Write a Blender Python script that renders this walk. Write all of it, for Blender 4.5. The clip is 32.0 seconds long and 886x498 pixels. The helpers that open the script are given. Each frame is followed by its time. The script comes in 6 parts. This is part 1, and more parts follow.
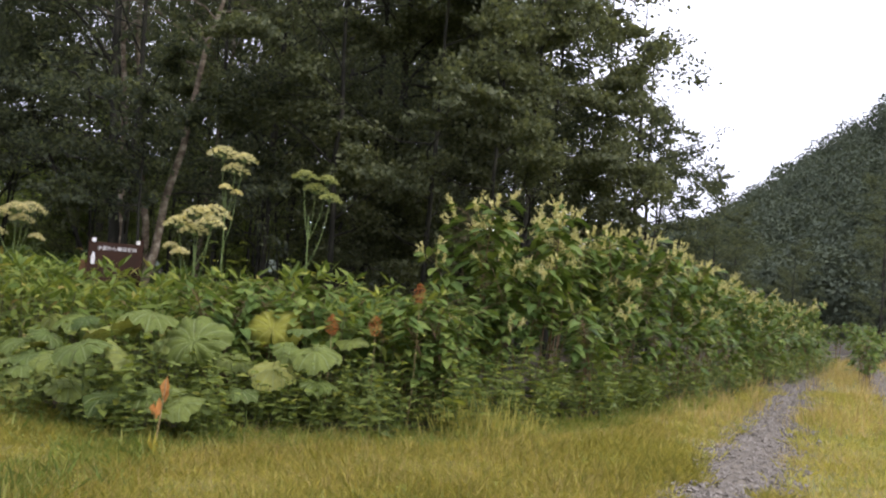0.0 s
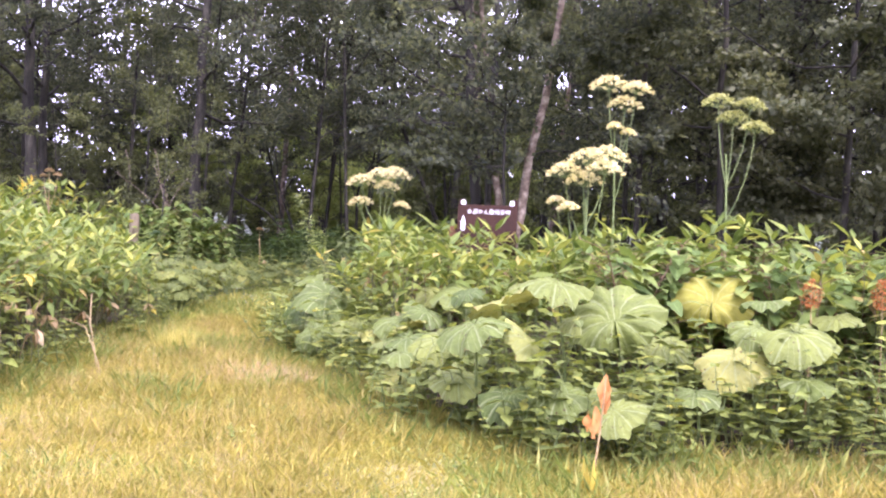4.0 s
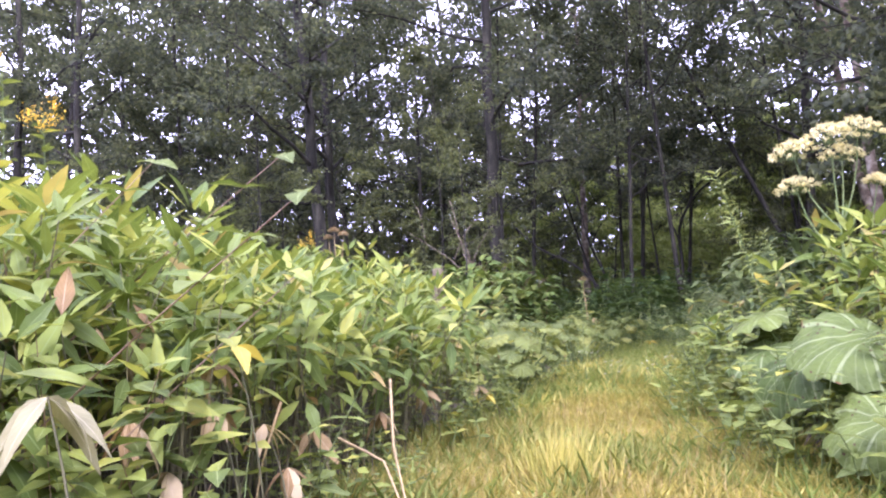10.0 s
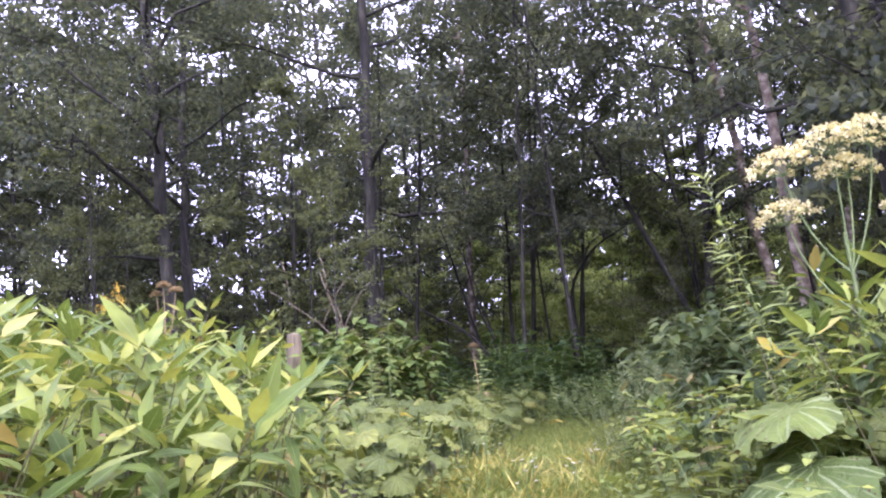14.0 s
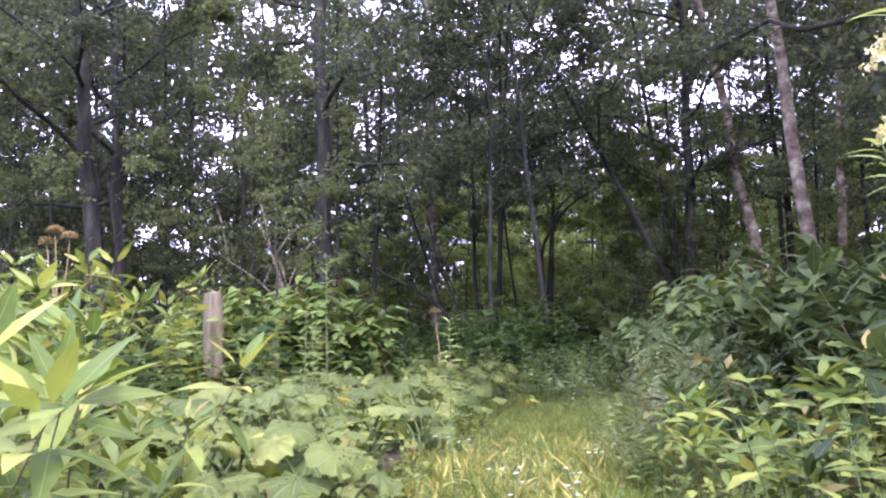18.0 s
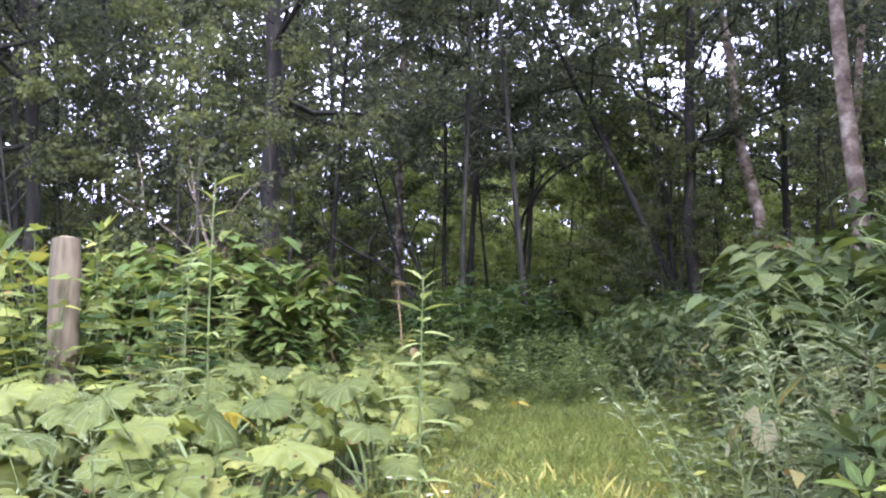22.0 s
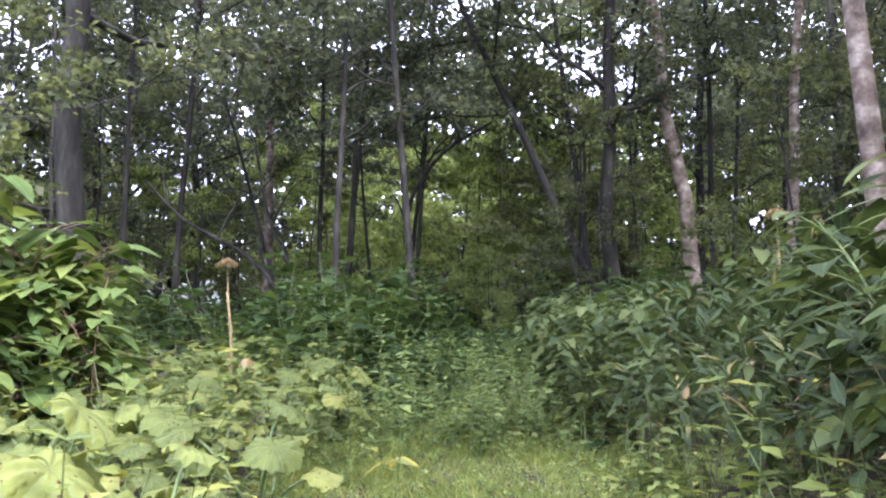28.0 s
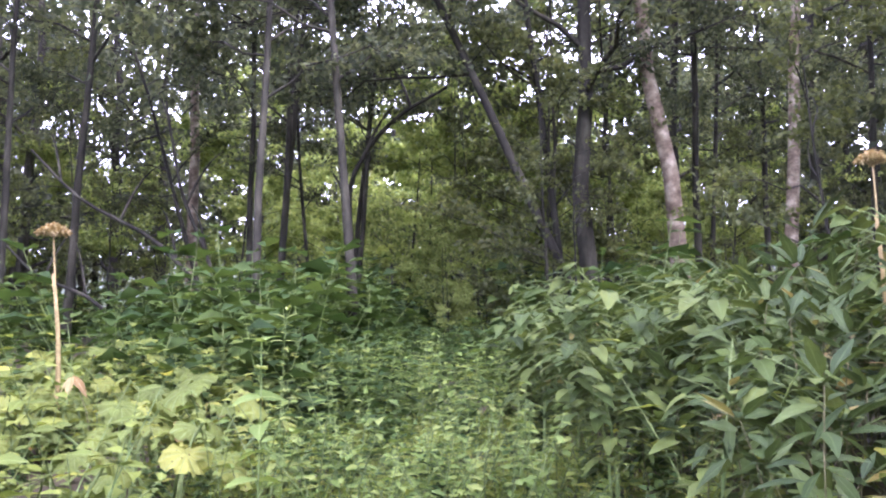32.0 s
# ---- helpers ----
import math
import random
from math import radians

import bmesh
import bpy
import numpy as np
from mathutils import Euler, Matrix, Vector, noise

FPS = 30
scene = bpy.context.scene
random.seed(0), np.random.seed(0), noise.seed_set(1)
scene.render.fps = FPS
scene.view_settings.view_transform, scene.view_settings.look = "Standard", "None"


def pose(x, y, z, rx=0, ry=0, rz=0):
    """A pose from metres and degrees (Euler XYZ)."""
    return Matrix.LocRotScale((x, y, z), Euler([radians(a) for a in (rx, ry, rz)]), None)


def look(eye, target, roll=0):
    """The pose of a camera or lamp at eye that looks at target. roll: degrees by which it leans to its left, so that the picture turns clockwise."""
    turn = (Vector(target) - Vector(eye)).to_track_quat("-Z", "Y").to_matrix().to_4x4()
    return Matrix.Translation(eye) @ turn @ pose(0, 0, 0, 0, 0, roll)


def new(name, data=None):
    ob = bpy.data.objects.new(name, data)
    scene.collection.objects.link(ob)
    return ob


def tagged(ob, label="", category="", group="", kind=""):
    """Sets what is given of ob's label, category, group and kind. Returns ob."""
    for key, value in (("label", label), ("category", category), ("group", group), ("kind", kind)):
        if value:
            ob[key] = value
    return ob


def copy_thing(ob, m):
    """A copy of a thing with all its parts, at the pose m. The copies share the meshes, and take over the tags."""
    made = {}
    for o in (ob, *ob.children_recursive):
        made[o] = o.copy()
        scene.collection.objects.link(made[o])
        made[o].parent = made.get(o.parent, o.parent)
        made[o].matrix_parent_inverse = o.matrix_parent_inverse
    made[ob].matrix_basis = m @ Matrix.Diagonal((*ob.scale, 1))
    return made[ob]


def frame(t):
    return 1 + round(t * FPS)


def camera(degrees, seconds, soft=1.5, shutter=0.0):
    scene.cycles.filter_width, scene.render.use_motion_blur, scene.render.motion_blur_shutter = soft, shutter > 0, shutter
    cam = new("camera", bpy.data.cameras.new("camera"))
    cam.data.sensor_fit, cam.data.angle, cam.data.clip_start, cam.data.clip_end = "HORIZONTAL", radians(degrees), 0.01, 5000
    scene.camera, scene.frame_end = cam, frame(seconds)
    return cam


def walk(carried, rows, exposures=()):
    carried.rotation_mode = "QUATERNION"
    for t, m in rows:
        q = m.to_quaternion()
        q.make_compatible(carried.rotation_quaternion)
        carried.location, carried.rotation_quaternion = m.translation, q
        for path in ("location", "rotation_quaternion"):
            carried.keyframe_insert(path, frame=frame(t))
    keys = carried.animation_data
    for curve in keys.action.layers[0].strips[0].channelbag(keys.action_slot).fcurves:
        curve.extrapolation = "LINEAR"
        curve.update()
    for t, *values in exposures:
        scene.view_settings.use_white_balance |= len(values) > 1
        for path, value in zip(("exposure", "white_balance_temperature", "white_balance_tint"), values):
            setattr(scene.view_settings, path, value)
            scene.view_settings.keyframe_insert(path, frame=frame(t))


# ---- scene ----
cam = camera(55.0, 32.0, 2.2)
METRES, EYE, TILT, LEAN, TURN = 25.0, 1.875, 3.5, -4.5, 0.0
ROWS = [
    (0.0, 0.0, 0.0, 0.0, 0.0, 0.0, -0.0),
    (0.5, -0.0023, 0.0096, -0.001, 1.69, -0.14, 0.51),
    (1.0, -0.0076, 0.0237, -0.0022, 4.2, -0.67, 0.87),
    (1.5, -0.0125, 0.0377, -0.0034, 6.84, -0.76, 1.62),
    (2.0, -0.02, 0.0508, -0.0042, 9.61, -0.75, 1.11),
    (2.5, -0.0285, 0.0652, -0.0064, 12.42, -0.7, 1.1),
    (3.0, -0.0383, 0.0835, -0.0085, 15.55, -0.79, 1.8),
    (3.5, -0.0496, 0.1005, -0.0101, 18.97, -0.93, 2.49),
    (4.0, -0.0617, 0.1157, -0.0117, 22.31, -1.06, 2.73),
    (4.5, -0.0744, 0.1318, -0.0134, 25.66, -1.15, 3.08),
    (6.5, -0.1368, 0.1908, -0.0214, 38.38, -1.22, 6.65),
    (7.0, -0.1482, 0.2027, -0.0222, 39.66, -0.68, 8.01),
    (7.5, -0.1605, 0.2119, -0.022, 40.76, -0.07, 7.83),
    (8.0, -0.1686, 0.2202, -0.0218, 41.48, 0.85, 7.78),
    (8.5, -0.1788, 0.2288, -0.0209, 41.91, 1.94, 7.41),
    (9.0, -0.1954, 0.2457, -0.022, 42.0, 3.26, 7.6),
    (9.5, -0.2122, 0.2656, -0.0226, 41.96, 4.61, 8.33),
    (10.0, -0.2278, 0.2844, -0.0229, 41.46, 5.36, 8.9),
    (10.5, -0.2402, 0.2979, -0.0217, 40.68, 5.52, 8.84),
    (11.0, -0.2504, 0.3122, -0.0217, 39.63, 5.34, 9.12),
    (11.5, -0.2628, 0.3301, -0.0216, 38.32, 5.56, 9.08),
    (12.0, -0.2762, 0.3471, -0.0207, 36.98, 6.05, 8.78),
    (12.5, -0.2832, 0.3588, -0.0195, 35.98, 6.72, 8.89),
    (13.0, -0.2856, 0.3636, -0.0184, 35.48, 7.54, 8.71),
    (13.5, -0.2906, 0.3733, -0.0173, 34.74, 8.34, 9.15),
    (14.0, -0.299, 0.3881, -0.0167, 33.6, 8.47, 9.58),
    (14.5, -0.309, 0.4086, -0.0174, 32.45, 8.49, 10.8),
    (16.5, -0.3311, 0.4417, -0.014, 31.05, 7.19, 9.55),
    (17.0, -0.3351, 0.4474, -0.0136, 30.96, 6.75, 9.28),
    (17.5, -0.3403, 0.4553, -0.0132, 30.94, 6.19, 8.99),
    (18.0, -0.3487, 0.4675, -0.0132, 30.87, 5.64, 8.64),
    (18.5, -0.358, 0.4833, -0.0135, 30.78, 5.3, 8.64),
    (19.0, -0.367, 0.4972, -0.0136, 30.76, 5.31, 8.67),
    (19.5, -0.3744, 0.5102, -0.0134, 30.53, 4.98, 8.84),
    (20.0, -0.3791, 0.5182, -0.0132, 30.26, 4.76, 8.85),
    (20.5, -0.3839, 0.5263, -0.0132, 30.0, 4.69, 8.57),
    (21.0, -0.3921, 0.5379, -0.0134, 29.71, 4.39, 7.66),
    (21.5, -0.4019, 0.554, -0.0138, 29.17, 4.12, 6.96),
    (22.0, -0.4124, 0.573, -0.0144, 28.37, 4.06, 6.61),
    (22.5, -0.4212, 0.5888, -0.0144, 27.56, 3.99, 6.08),
    (23.0, -0.4267, 0.6003, -0.0147, 26.98, 3.78, 5.91),
    (23.5, -0.4303, 0.6085, -0.015, 26.61, 3.63, 5.96),
    (24.0, -0.4327, 0.6138, -0.015, 26.36, 3.61, 6.01),
    (24.5, -0.4363, 0.6217, -0.0152, 25.84, 3.65, 5.9),
    (25.0, -0.4426, 0.6354, -0.0159, 24.96, 3.7, 5.62),
    (25.5, -0.4481, 0.6466, -0.0162, 24.19, 3.77, 5.13),
    (26.0, -0.454, 0.6608, -0.0168, 23.43, 3.63, 5.06),
    (26.5, -0.4601, 0.6772, -0.0173, 22.56, 3.49, 5.25),
    (28.5, -0.4842, 0.7433, -0.0195, 20.42, 3.1, 6.35),
    (29.0, -0.4922, 0.7626, -0.0202, 20.02, 3.19, 6.18),
    (29.5, -0.4976, 0.778, -0.0207, 19.63, 3.04, 6.24),
    (30.0, -0.5022, 0.7907, -0.0213, 19.25, 2.87, 6.3),
    (30.5, -0.5061, 0.8028, -0.0218, 18.85, 2.84, 6.36),
    (31.0, -0.5099, 0.8131, -0.0219, 18.44, 2.85, 6.29),
    (31.5, -0.5134, 0.8253, -0.0227, 17.97, 2.77, 6.33),
    (32.0, -0.5171, 0.838, -0.0232, 17.47, 2.63, 6.34),
]
EXPOSURES = [(0.0, 0.1, 5950, 23), (1.0, 0.15, 5900, 26), (2.0, 0.9, 5650, 40), (3.0, 1.45, 5600, 50), (4.0, 1.76, 5600, 53), (6.5, 1.64, 5600, 51), (9.0, 1.7, 5350, 50), (14.0, 1.6, 5250, 52), (19.0, 1.74, 5200, 46), (26.0, 1.85, 5250, 38), (29.0, 2.45, 5300, 38), (32.0, 2.7, 5350, 44)]
walk(cam, [(t, pose(0, 0, EYE, TILT, LEAN, TURN) @ pose(METRES * x, METRES * y, METRES * z, 90 + pitch, roll, yaw)) for t, x, y, z, yaw, pitch, roll in ROWS], EXPOSURES)

# ---- world, sun ----
SUN_UP, SUN_TURN = radians(56), radians(128)
world = bpy.data.worlds.new("overcast_sky")
scene.world = world
world.use_nodes = True
wn, wl = world.node_tree.nodes, world.node_tree.links
sky = wn.new("ShaderNodeTexSky")
sky.sky_type, sky.sun_disc, sky.sun_elevation, sky.sun_rotation = "NISHITA", False, SUN_UP, SUN_TURN
coord = wn.new("ShaderNodeTexCoord")
cloud = wn.new("ShaderNodeTexNoise")
cloud.inputs["Scale"].default_value, cloud.inputs["Detail"].default_value = 1.6, 5.0
wl.new(coord.outputs["Generated"], cloud.inputs["Vector"])
ramp = wn.new("ShaderNodeValToRGB")
ramp.color_ramp.elements[0].position, ramp.color_ramp.elements[0].color = 0.38, (13.5, 13.8, 15.0, 1)
ramp.color_ramp.elements[1].position, ramp.color_ramp.elements[1].color = 0.58, (24.0, 24.5, 25.5, 1)
wl.new(cloud.outputs["Fac"], ramp.inputs["Fac"])
cover = wn.new("ShaderNodeMixRGB")
cover.inputs["Fac"].default_value = 0.9
wl.new(sky.outputs["Color"], cover.inputs["Color1"])
wl.new(ramp.outputs["Color"], cover.inputs["Color2"])
wl.new(cover.outputs["Color"], wn["Background"].inputs["Color"])
wn["Background"].inputs["Strength"].default_value = 0.09
sun = new("sun", bpy.data.lights.new("sun", "SUN"))
sun.data.energy, sun.data.angle, sun.data.color = 2.3, radians(16), (1.0, 0.95, 0.87)
sun.matrix_world = look((0, 0, 0), (-math.sin(SUN_TURN) * math.cos(SUN_UP), -math.cos(SUN_TURN) * math.cos(SUN_UP), -math.sin(SUN_UP)))

rng = np.random.default_rng(7)


# ---- materials ----
def tree_of(name):
    m = bpy.data.materials.new(name)
    m.use_nodes = True
    n = m.node_tree.nodes
    return m, n, m.node_tree.links, n["Principled BSDF"], n["Material Output"]


def add_ramp(n, l, fac, stops):
    r = n.new("ShaderNodeValToRGB")
    e = r.color_ramp.elements
    while len(e) < len(stops):
        e.new(0.5)
    for el, (p, c) in zip(e, stops):
        el.position, el.color = p, (*c, 1)
    if fac is not None:
        l.new(fac, r.inputs["Fac"])
    return r.outputs["Color"]


def add_noise(n, l, scale, detail=3.0, space="Object"):
    c = n.new("ShaderNodeTexCoord")
    t = n.new("ShaderNodeTexNoise")
    t.inputs["Scale"].default_value, t.inputs["Detail"].default_value = scale, detail
    l.new(c.outputs[space], t.inputs["Vector"])
    return t.outputs["Fac"]


def calc(n, l, op, a, b=None):
    m = n.new("ShaderNodeMath")
    m.operation = op
    for k, v in enumerate((a, b)):
        if v is None:
            continue
        if isinstance(v, (int, float)):
            m.inputs[k].default_value = v
        else:
            l.new(v, m.inputs[k])
    return m.outputs[0]


def blend(n, l, fac, a, b, how="MIX"):
    m = n.new("ShaderNodeMixRGB")
    m.blend_type = how
    for k, v in zip(("Fac", "Color1", "Color2"), (fac, a, b)):
        if isinstance(v, (int, float)):
            m.inputs[k].default_value = v
        elif isinstance(v, tuple):
            m.inputs[k].default_value = (*v, 1)
        else:
            l.new(v, m.inputs[k])
    return m.outputs["Color"]


def leaf_material(name, stops, glow=0.35, rough=0.5, vein="mid", spots=0.0, edge=0.0, light=(0.30, 0.36, 0.14)):
    """Leaf surface: colour by leaf, veins by the leaf's own coordinates, holes and browned margins, light let through."""
    m, n, l, p, out = tree_of(name)
    g = n.new("ShaderNodeNewGeometry")
    o = n.new("ShaderNodeObjectInfo")
    pick = calc(n, l, "FRACT", calc(n, l, "ADD", g.outputs["Random Per Island"], o.outputs["Random"]))
    col = add_ramp(n, l, pick, stops)
    patch = add_noise(n, l, 9.0)
    col = blend(n, l, 0.55, col, add_ramp(n, l, patch, [(0.3, (0.55, 0.55, 0.55)), (0.7, (1.35, 1.3, 1.1))]), "MULTIPLY")
    uv = n.new("ShaderNodeUVMap")
    uv.uv_map = "leaf"
    s = n.new("ShaderNodeSeparateXYZ")
    l.new(uv.outputs["UV"], s.inputs[0])
    u, v = s.outputs["X"], s.outputs["Y"]
    height = None
    if vein == "mid":
        d = calc(n, l, "ABSOLUTE", calc(n, l, "SUBTRACT", u, 0.5))
        rib = calc(n, l, "LESS_THAN", d, 0.035)
        side = calc(n, l, "FRACT", calc(n, l, "MULTIPLY", calc(n, l, "SUBTRACT", v, calc(n, l, "MULTIPLY", d, 0.5)), 8.0))
        side = calc(n, l, "LESS_THAN", side, 0.1)
        height = calc(n, l, "MAXIMUM", rib, calc(n, l, "MULTIPLY", side, 0.45))
    elif vein == "long":
        d = calc(n, l, "ABSOLUTE", calc(n, l, "SUBTRACT", u, 0.5))
        rib = calc(n, l, "LESS_THAN", d, 0.03)
        fine = calc(n, l, "LESS_THAN", calc(n, l, "FRACT", calc(n, l, "MULTIPLY", u, 11.0)), 0.16)
        height = calc(n, l, "MAXIMUM", rib, calc(n, l, "MULTIPLY", fine, 0.3))
    elif vein == "fan":
        f = calc(n, l, "ABSOLUTE", calc(n, l, "SUBTRACT", calc(n, l, "FRACT", calc(n, l, "MULTIPLY", u, 11.0)), 0.5))
        main = calc(n, l, "LESS_THAN", f, calc(n, l, "SUBTRACT", 0.11, calc(n, l, "MULTIPLY", v, 0.075)))
        f2 = calc(n, l, "ABSOLUTE", calc(n, l, "SUBTRACT", calc(n, l, "FRACT", calc(n, l, "ADD", calc(n, l, "MULTIPLY", u, 33.0), calc(n, l, "MULTIPLY", v, 1.5))), 0.5))
        sub = calc(n, l, "MULTIPLY", calc(n, l, "LESS_THAN", f2, 0.07), calc(n, l, "GREATER_THAN", v, 0.4))
        height = calc(n, l, "MAXIMUM", main, calc(n, l, "MULTIPLY", sub, 0.45))
    if height is not None:
        col = blend(n, l, calc(n, l, "MULTIPLY", height, 0.5 if vein == "fan" else 0.5), col, light)
    if spots:
        c = n.new("ShaderNodeTexCoord")
        vo = n.new("ShaderNodeTexVoronoi")
        vo.inputs["Scale"].default_value = 26.0
        l.new(c.outputs["Object"], vo.inputs["Vector"])
        hole = calc(n, l, "LESS_THAN", vo.outputs["Distance"], spots)
        some = calc(n, l, "GREATER_THAN", add_noise(n, l, 5.0), 0.52)
        col = blend(n, l, calc(n, l, "MULTIPLY", hole, some), col, (0.06, 0.035, 0.015))
    if edge:
        rim = calc(n, l, "MULTIPLY", calc(n, l, "GREATER_THAN", calc(n, l, "ADD", v, calc(n, l, "MULTIPLY", add_noise(n, l, 14.0), 0.6)), 1.0 + edge), 0.85)
        col = blend(n, l, rim, col, (0.16, 0.075, 0.03))
    l.new(col, p.inputs["Base Color"])
    p.inputs["Roughness"].default_value = rough
    p.inputs["Specular IOR Level"].default_value = 0.13
    b = n.new("ShaderNodeBump")
    b.inputs["Strength"].default_value, b.inputs["Distance"].default_value = 0.9 if vein == "fan" else 0.5, 0.018 if vein == "fan" else 0.004
    wrinkle = calc(n, l, "MULTIPLY", add_noise(n, l, 38.0, 2.0), 0.9)
    l.new(wrinkle if height is None else calc(n, l, "ADD", height, wrinkle), b.inputs["Height"])
    l.new(b.outputs["Normal"], p.inputs["Normal"])
    t = n.new("ShaderNodeBsdfTranslucent")
    l.new(blend(n, l, 1.0, col, (1.25, 1.2, 0.7), "MULTIPLY"), t.inputs["Color"])
    mix = n.new("ShaderNodeMixShader")
    mix.inputs["Fac"].default_value = glow
    l.new(p.outputs[0], mix.inputs[1])
    l.new(t.outputs[0], mix.inputs[2])
    l.new(mix.outputs[0], out.inputs["Surface"])
    return m


def solid_material(name, stops, scale=6.0, rough=0.8, bump=0.3, fine=60.0, stretch=(1, 1, 1), spec=0.3):
    """Rough matter: two scales of mottling and a relief."""
    m, n, l, p, out = tree_of(name)
    c = n.new("ShaderNodeTexCoord")
    mp = n.new("ShaderNodeMapping")
    mp.inputs["Scale"].default_value = stretch
    l.new(c.outputs["Object"], mp.inputs["Vector"])
    a, b = n.new("ShaderNodeTexNoise"), n.new("ShaderNodeTexNoise")
    for t, sc in ((a, scale), (b, fine)):
        t.inputs["Scale"].default_value, t.inputs["Detail"].default_value = sc, 5.0
        l.new(mp.outputs[0], t.inputs["Vector"])
    col = add_ramp(n, l, a.outputs["Fac"], stops)
    col = blend(n, l, 0.6, col, add_ramp(n, l, b.outputs["Fac"], [(0.3, (0.55, 0.55, 0.55)), (0.7, (1.4, 1.4, 1.4))]), "MULTIPLY")
    o = n.new("ShaderNodeObjectInfo")
    col = blend(n, l, 0.35, col, add_ramp(n, l, o.outputs["Random"], [(0.0, (0.7, 0.7, 0.7)), (1.0, (1.3, 1.28, 1.22))]), "MULTIPLY")
    l.new(col, p.inputs["Base Color"])
    p.inputs["Roughness"].default_value, p.inputs["Specular IOR Level"].default_value = rough, spec
    bp = n.new("ShaderNodeBump")
    bp.inputs["Strength"].default_value, bp.inputs["Distance"].default_value = bump, 0.02
    l.new(calc(n, l, "ADD", a.outputs["Fac"], calc(n, l, "MULTIPLY", b.outputs["Fac"], 0.4)), bp.inputs["Height"])
    l.new(bp.outputs["Normal"], p.inputs["Normal"])
    return m


SASA = leaf_material("sasa_leaf", [(0.0, (0.075, 0.12, 0.024)), (0.45, (0.135, 0.19, 0.036)), (0.85, (0.23, 0.28, 0.055)), (0.97, (0.34, 0.36, 0.07)), (1.0, (0.36, 0.28, 0.10))], 0.36, 0.42, "long", light=(0.22, 0.30, 0.11))
# Sasa leaf darkened: the trees' shade is put into its colour.
SHADED_SASA = leaf_material("shaded_bamboo_leaf", [(0.0, (0.034, 0.056, 0.020)), (0.6, (0.054, 0.082, 0.026)), (0.95, (0.09, 0.125, 0.036)), (1.0, (0.30, 0.24, 0.09))], 0.28, 0.4, "long", light=(0.14, 0.19, 0.08))
BUTTERBUR = leaf_material("butterbur_leaf", [(0.0, (0.06, 0.095, 0.022)), (0.5, (0.115, 0.155, 0.034)), (0.85, (0.18, 0.215, 0.05)), (1.0, (0.27, 0.28, 0.07))], 0.2, 0.55, "fan", 0.18, 0.38, (0.26, 0.31, 0.14))
# Butterbur leaf again, with the light beside the path put into its colour.
PATH_LIT_BUTTERBUR = leaf_material("path_lit_butterbur_leaf", [(0.0, (0.085, 0.115, 0.028)), (0.5, (0.138, 0.176, 0.04)), (0.85, (0.195, 0.23, 0.052)), (1.0, (0.27, 0.285, 0.066))], 0.32, 0.62, "fan", 0.15, 0.36, (0.19, 0.24, 0.10))
BUTTERBUR_YELLOW = leaf_material("yellowing_butterbur_leaf", [(0.0, (0.30, 0.31, 0.05)), (1.0, (0.36, 0.35, 0.06))], 0.4, 0.6, "fan", 0.06, 0.34, (0.40, 0.40, 0.14))
KNOTWEED = leaf_material("knotweed_leaf", [(0.0, (0.07, 0.12, 0.028)), (0.6, (0.12, 0.18, 0.04)), (1.0, (0.21, 0.265, 0.06))], 0.3, 0.5, "mid", light=(0.18, 0.27, 0.09))
HERB = leaf_material("herb_leaf", [(0.0, (0.09, 0.125, 0.03)), (0.55, (0.145, 0.19, 0.04)), (0.9, (0.22, 0.27, 0.055)), (1.0, (0.34, 0.34, 0.06))], 0.35, 0.55, "mid")
# Knotweed leaf darkened: shade beside the path is put into its green.
SHADED_KNOT = leaf_material("shaded_knotweed_leaf", [(0.0, (0.045, 0.07, 0.022)), (0.6, (0.075, 0.11, 0.03)), (1.0, (0.13, 0.165, 0.045))], 0.3, 0.5, "mid", light=(0.12, 0.17, 0.07))
# Darkened herb leaf; the forest floor's shade is put into the colour.
SHADED_HERB = leaf_material("shaded_herb_leaf", [(0.0, (0.025, 0.05, 0.015)), (0.6, (0.045, 0.08, 0.022)), (1.0, (0.085, 0.13, 0.035))], 0.35, 0.6, "none")
BRAMBLE = leaf_material("bramble_leaf", [(0.0, (0.07, 0.105, 0.022)), (0.5, (0.14, 0.185, 0.034)), (0.88, (0.25, 0.30, 0.05)), (1.0, (0.36, 0.38, 0.06))], 0.35, 0.5, "mid")
MUGWORT = leaf_material("mugwort_leaf", [(0.0, (0.125, 0.165, 0.068)), (1.0, (0.245, 0.285, 0.135))], 0.3, 0.6, "none")
GOLDENROD = leaf_material("tall_weed_leaf", [(0.0, (0.19, 0.25, 0.075)), (1.0, (0.30, 0.36, 0.12))], 0.4, 0.5, "mid", light=(0.32, 0.4, 0.14))
TREE_LEAF = leaf_material("tree_leaf", [(0.0, (0.048, 0.062, 0.045)), (0.5, (0.079, 0.097, 0.064)), (1.0, (0.134, 0.155, 0.092))], 0.62, 0.5, "none")
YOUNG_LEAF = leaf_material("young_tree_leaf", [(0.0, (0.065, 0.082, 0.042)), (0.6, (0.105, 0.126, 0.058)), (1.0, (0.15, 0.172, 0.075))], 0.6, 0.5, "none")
# Lighter tree leaf: sunlight on the wood's edge is put into the colour.
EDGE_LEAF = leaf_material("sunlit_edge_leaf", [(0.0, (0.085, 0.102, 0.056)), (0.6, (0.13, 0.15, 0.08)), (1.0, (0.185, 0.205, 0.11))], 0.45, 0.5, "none")
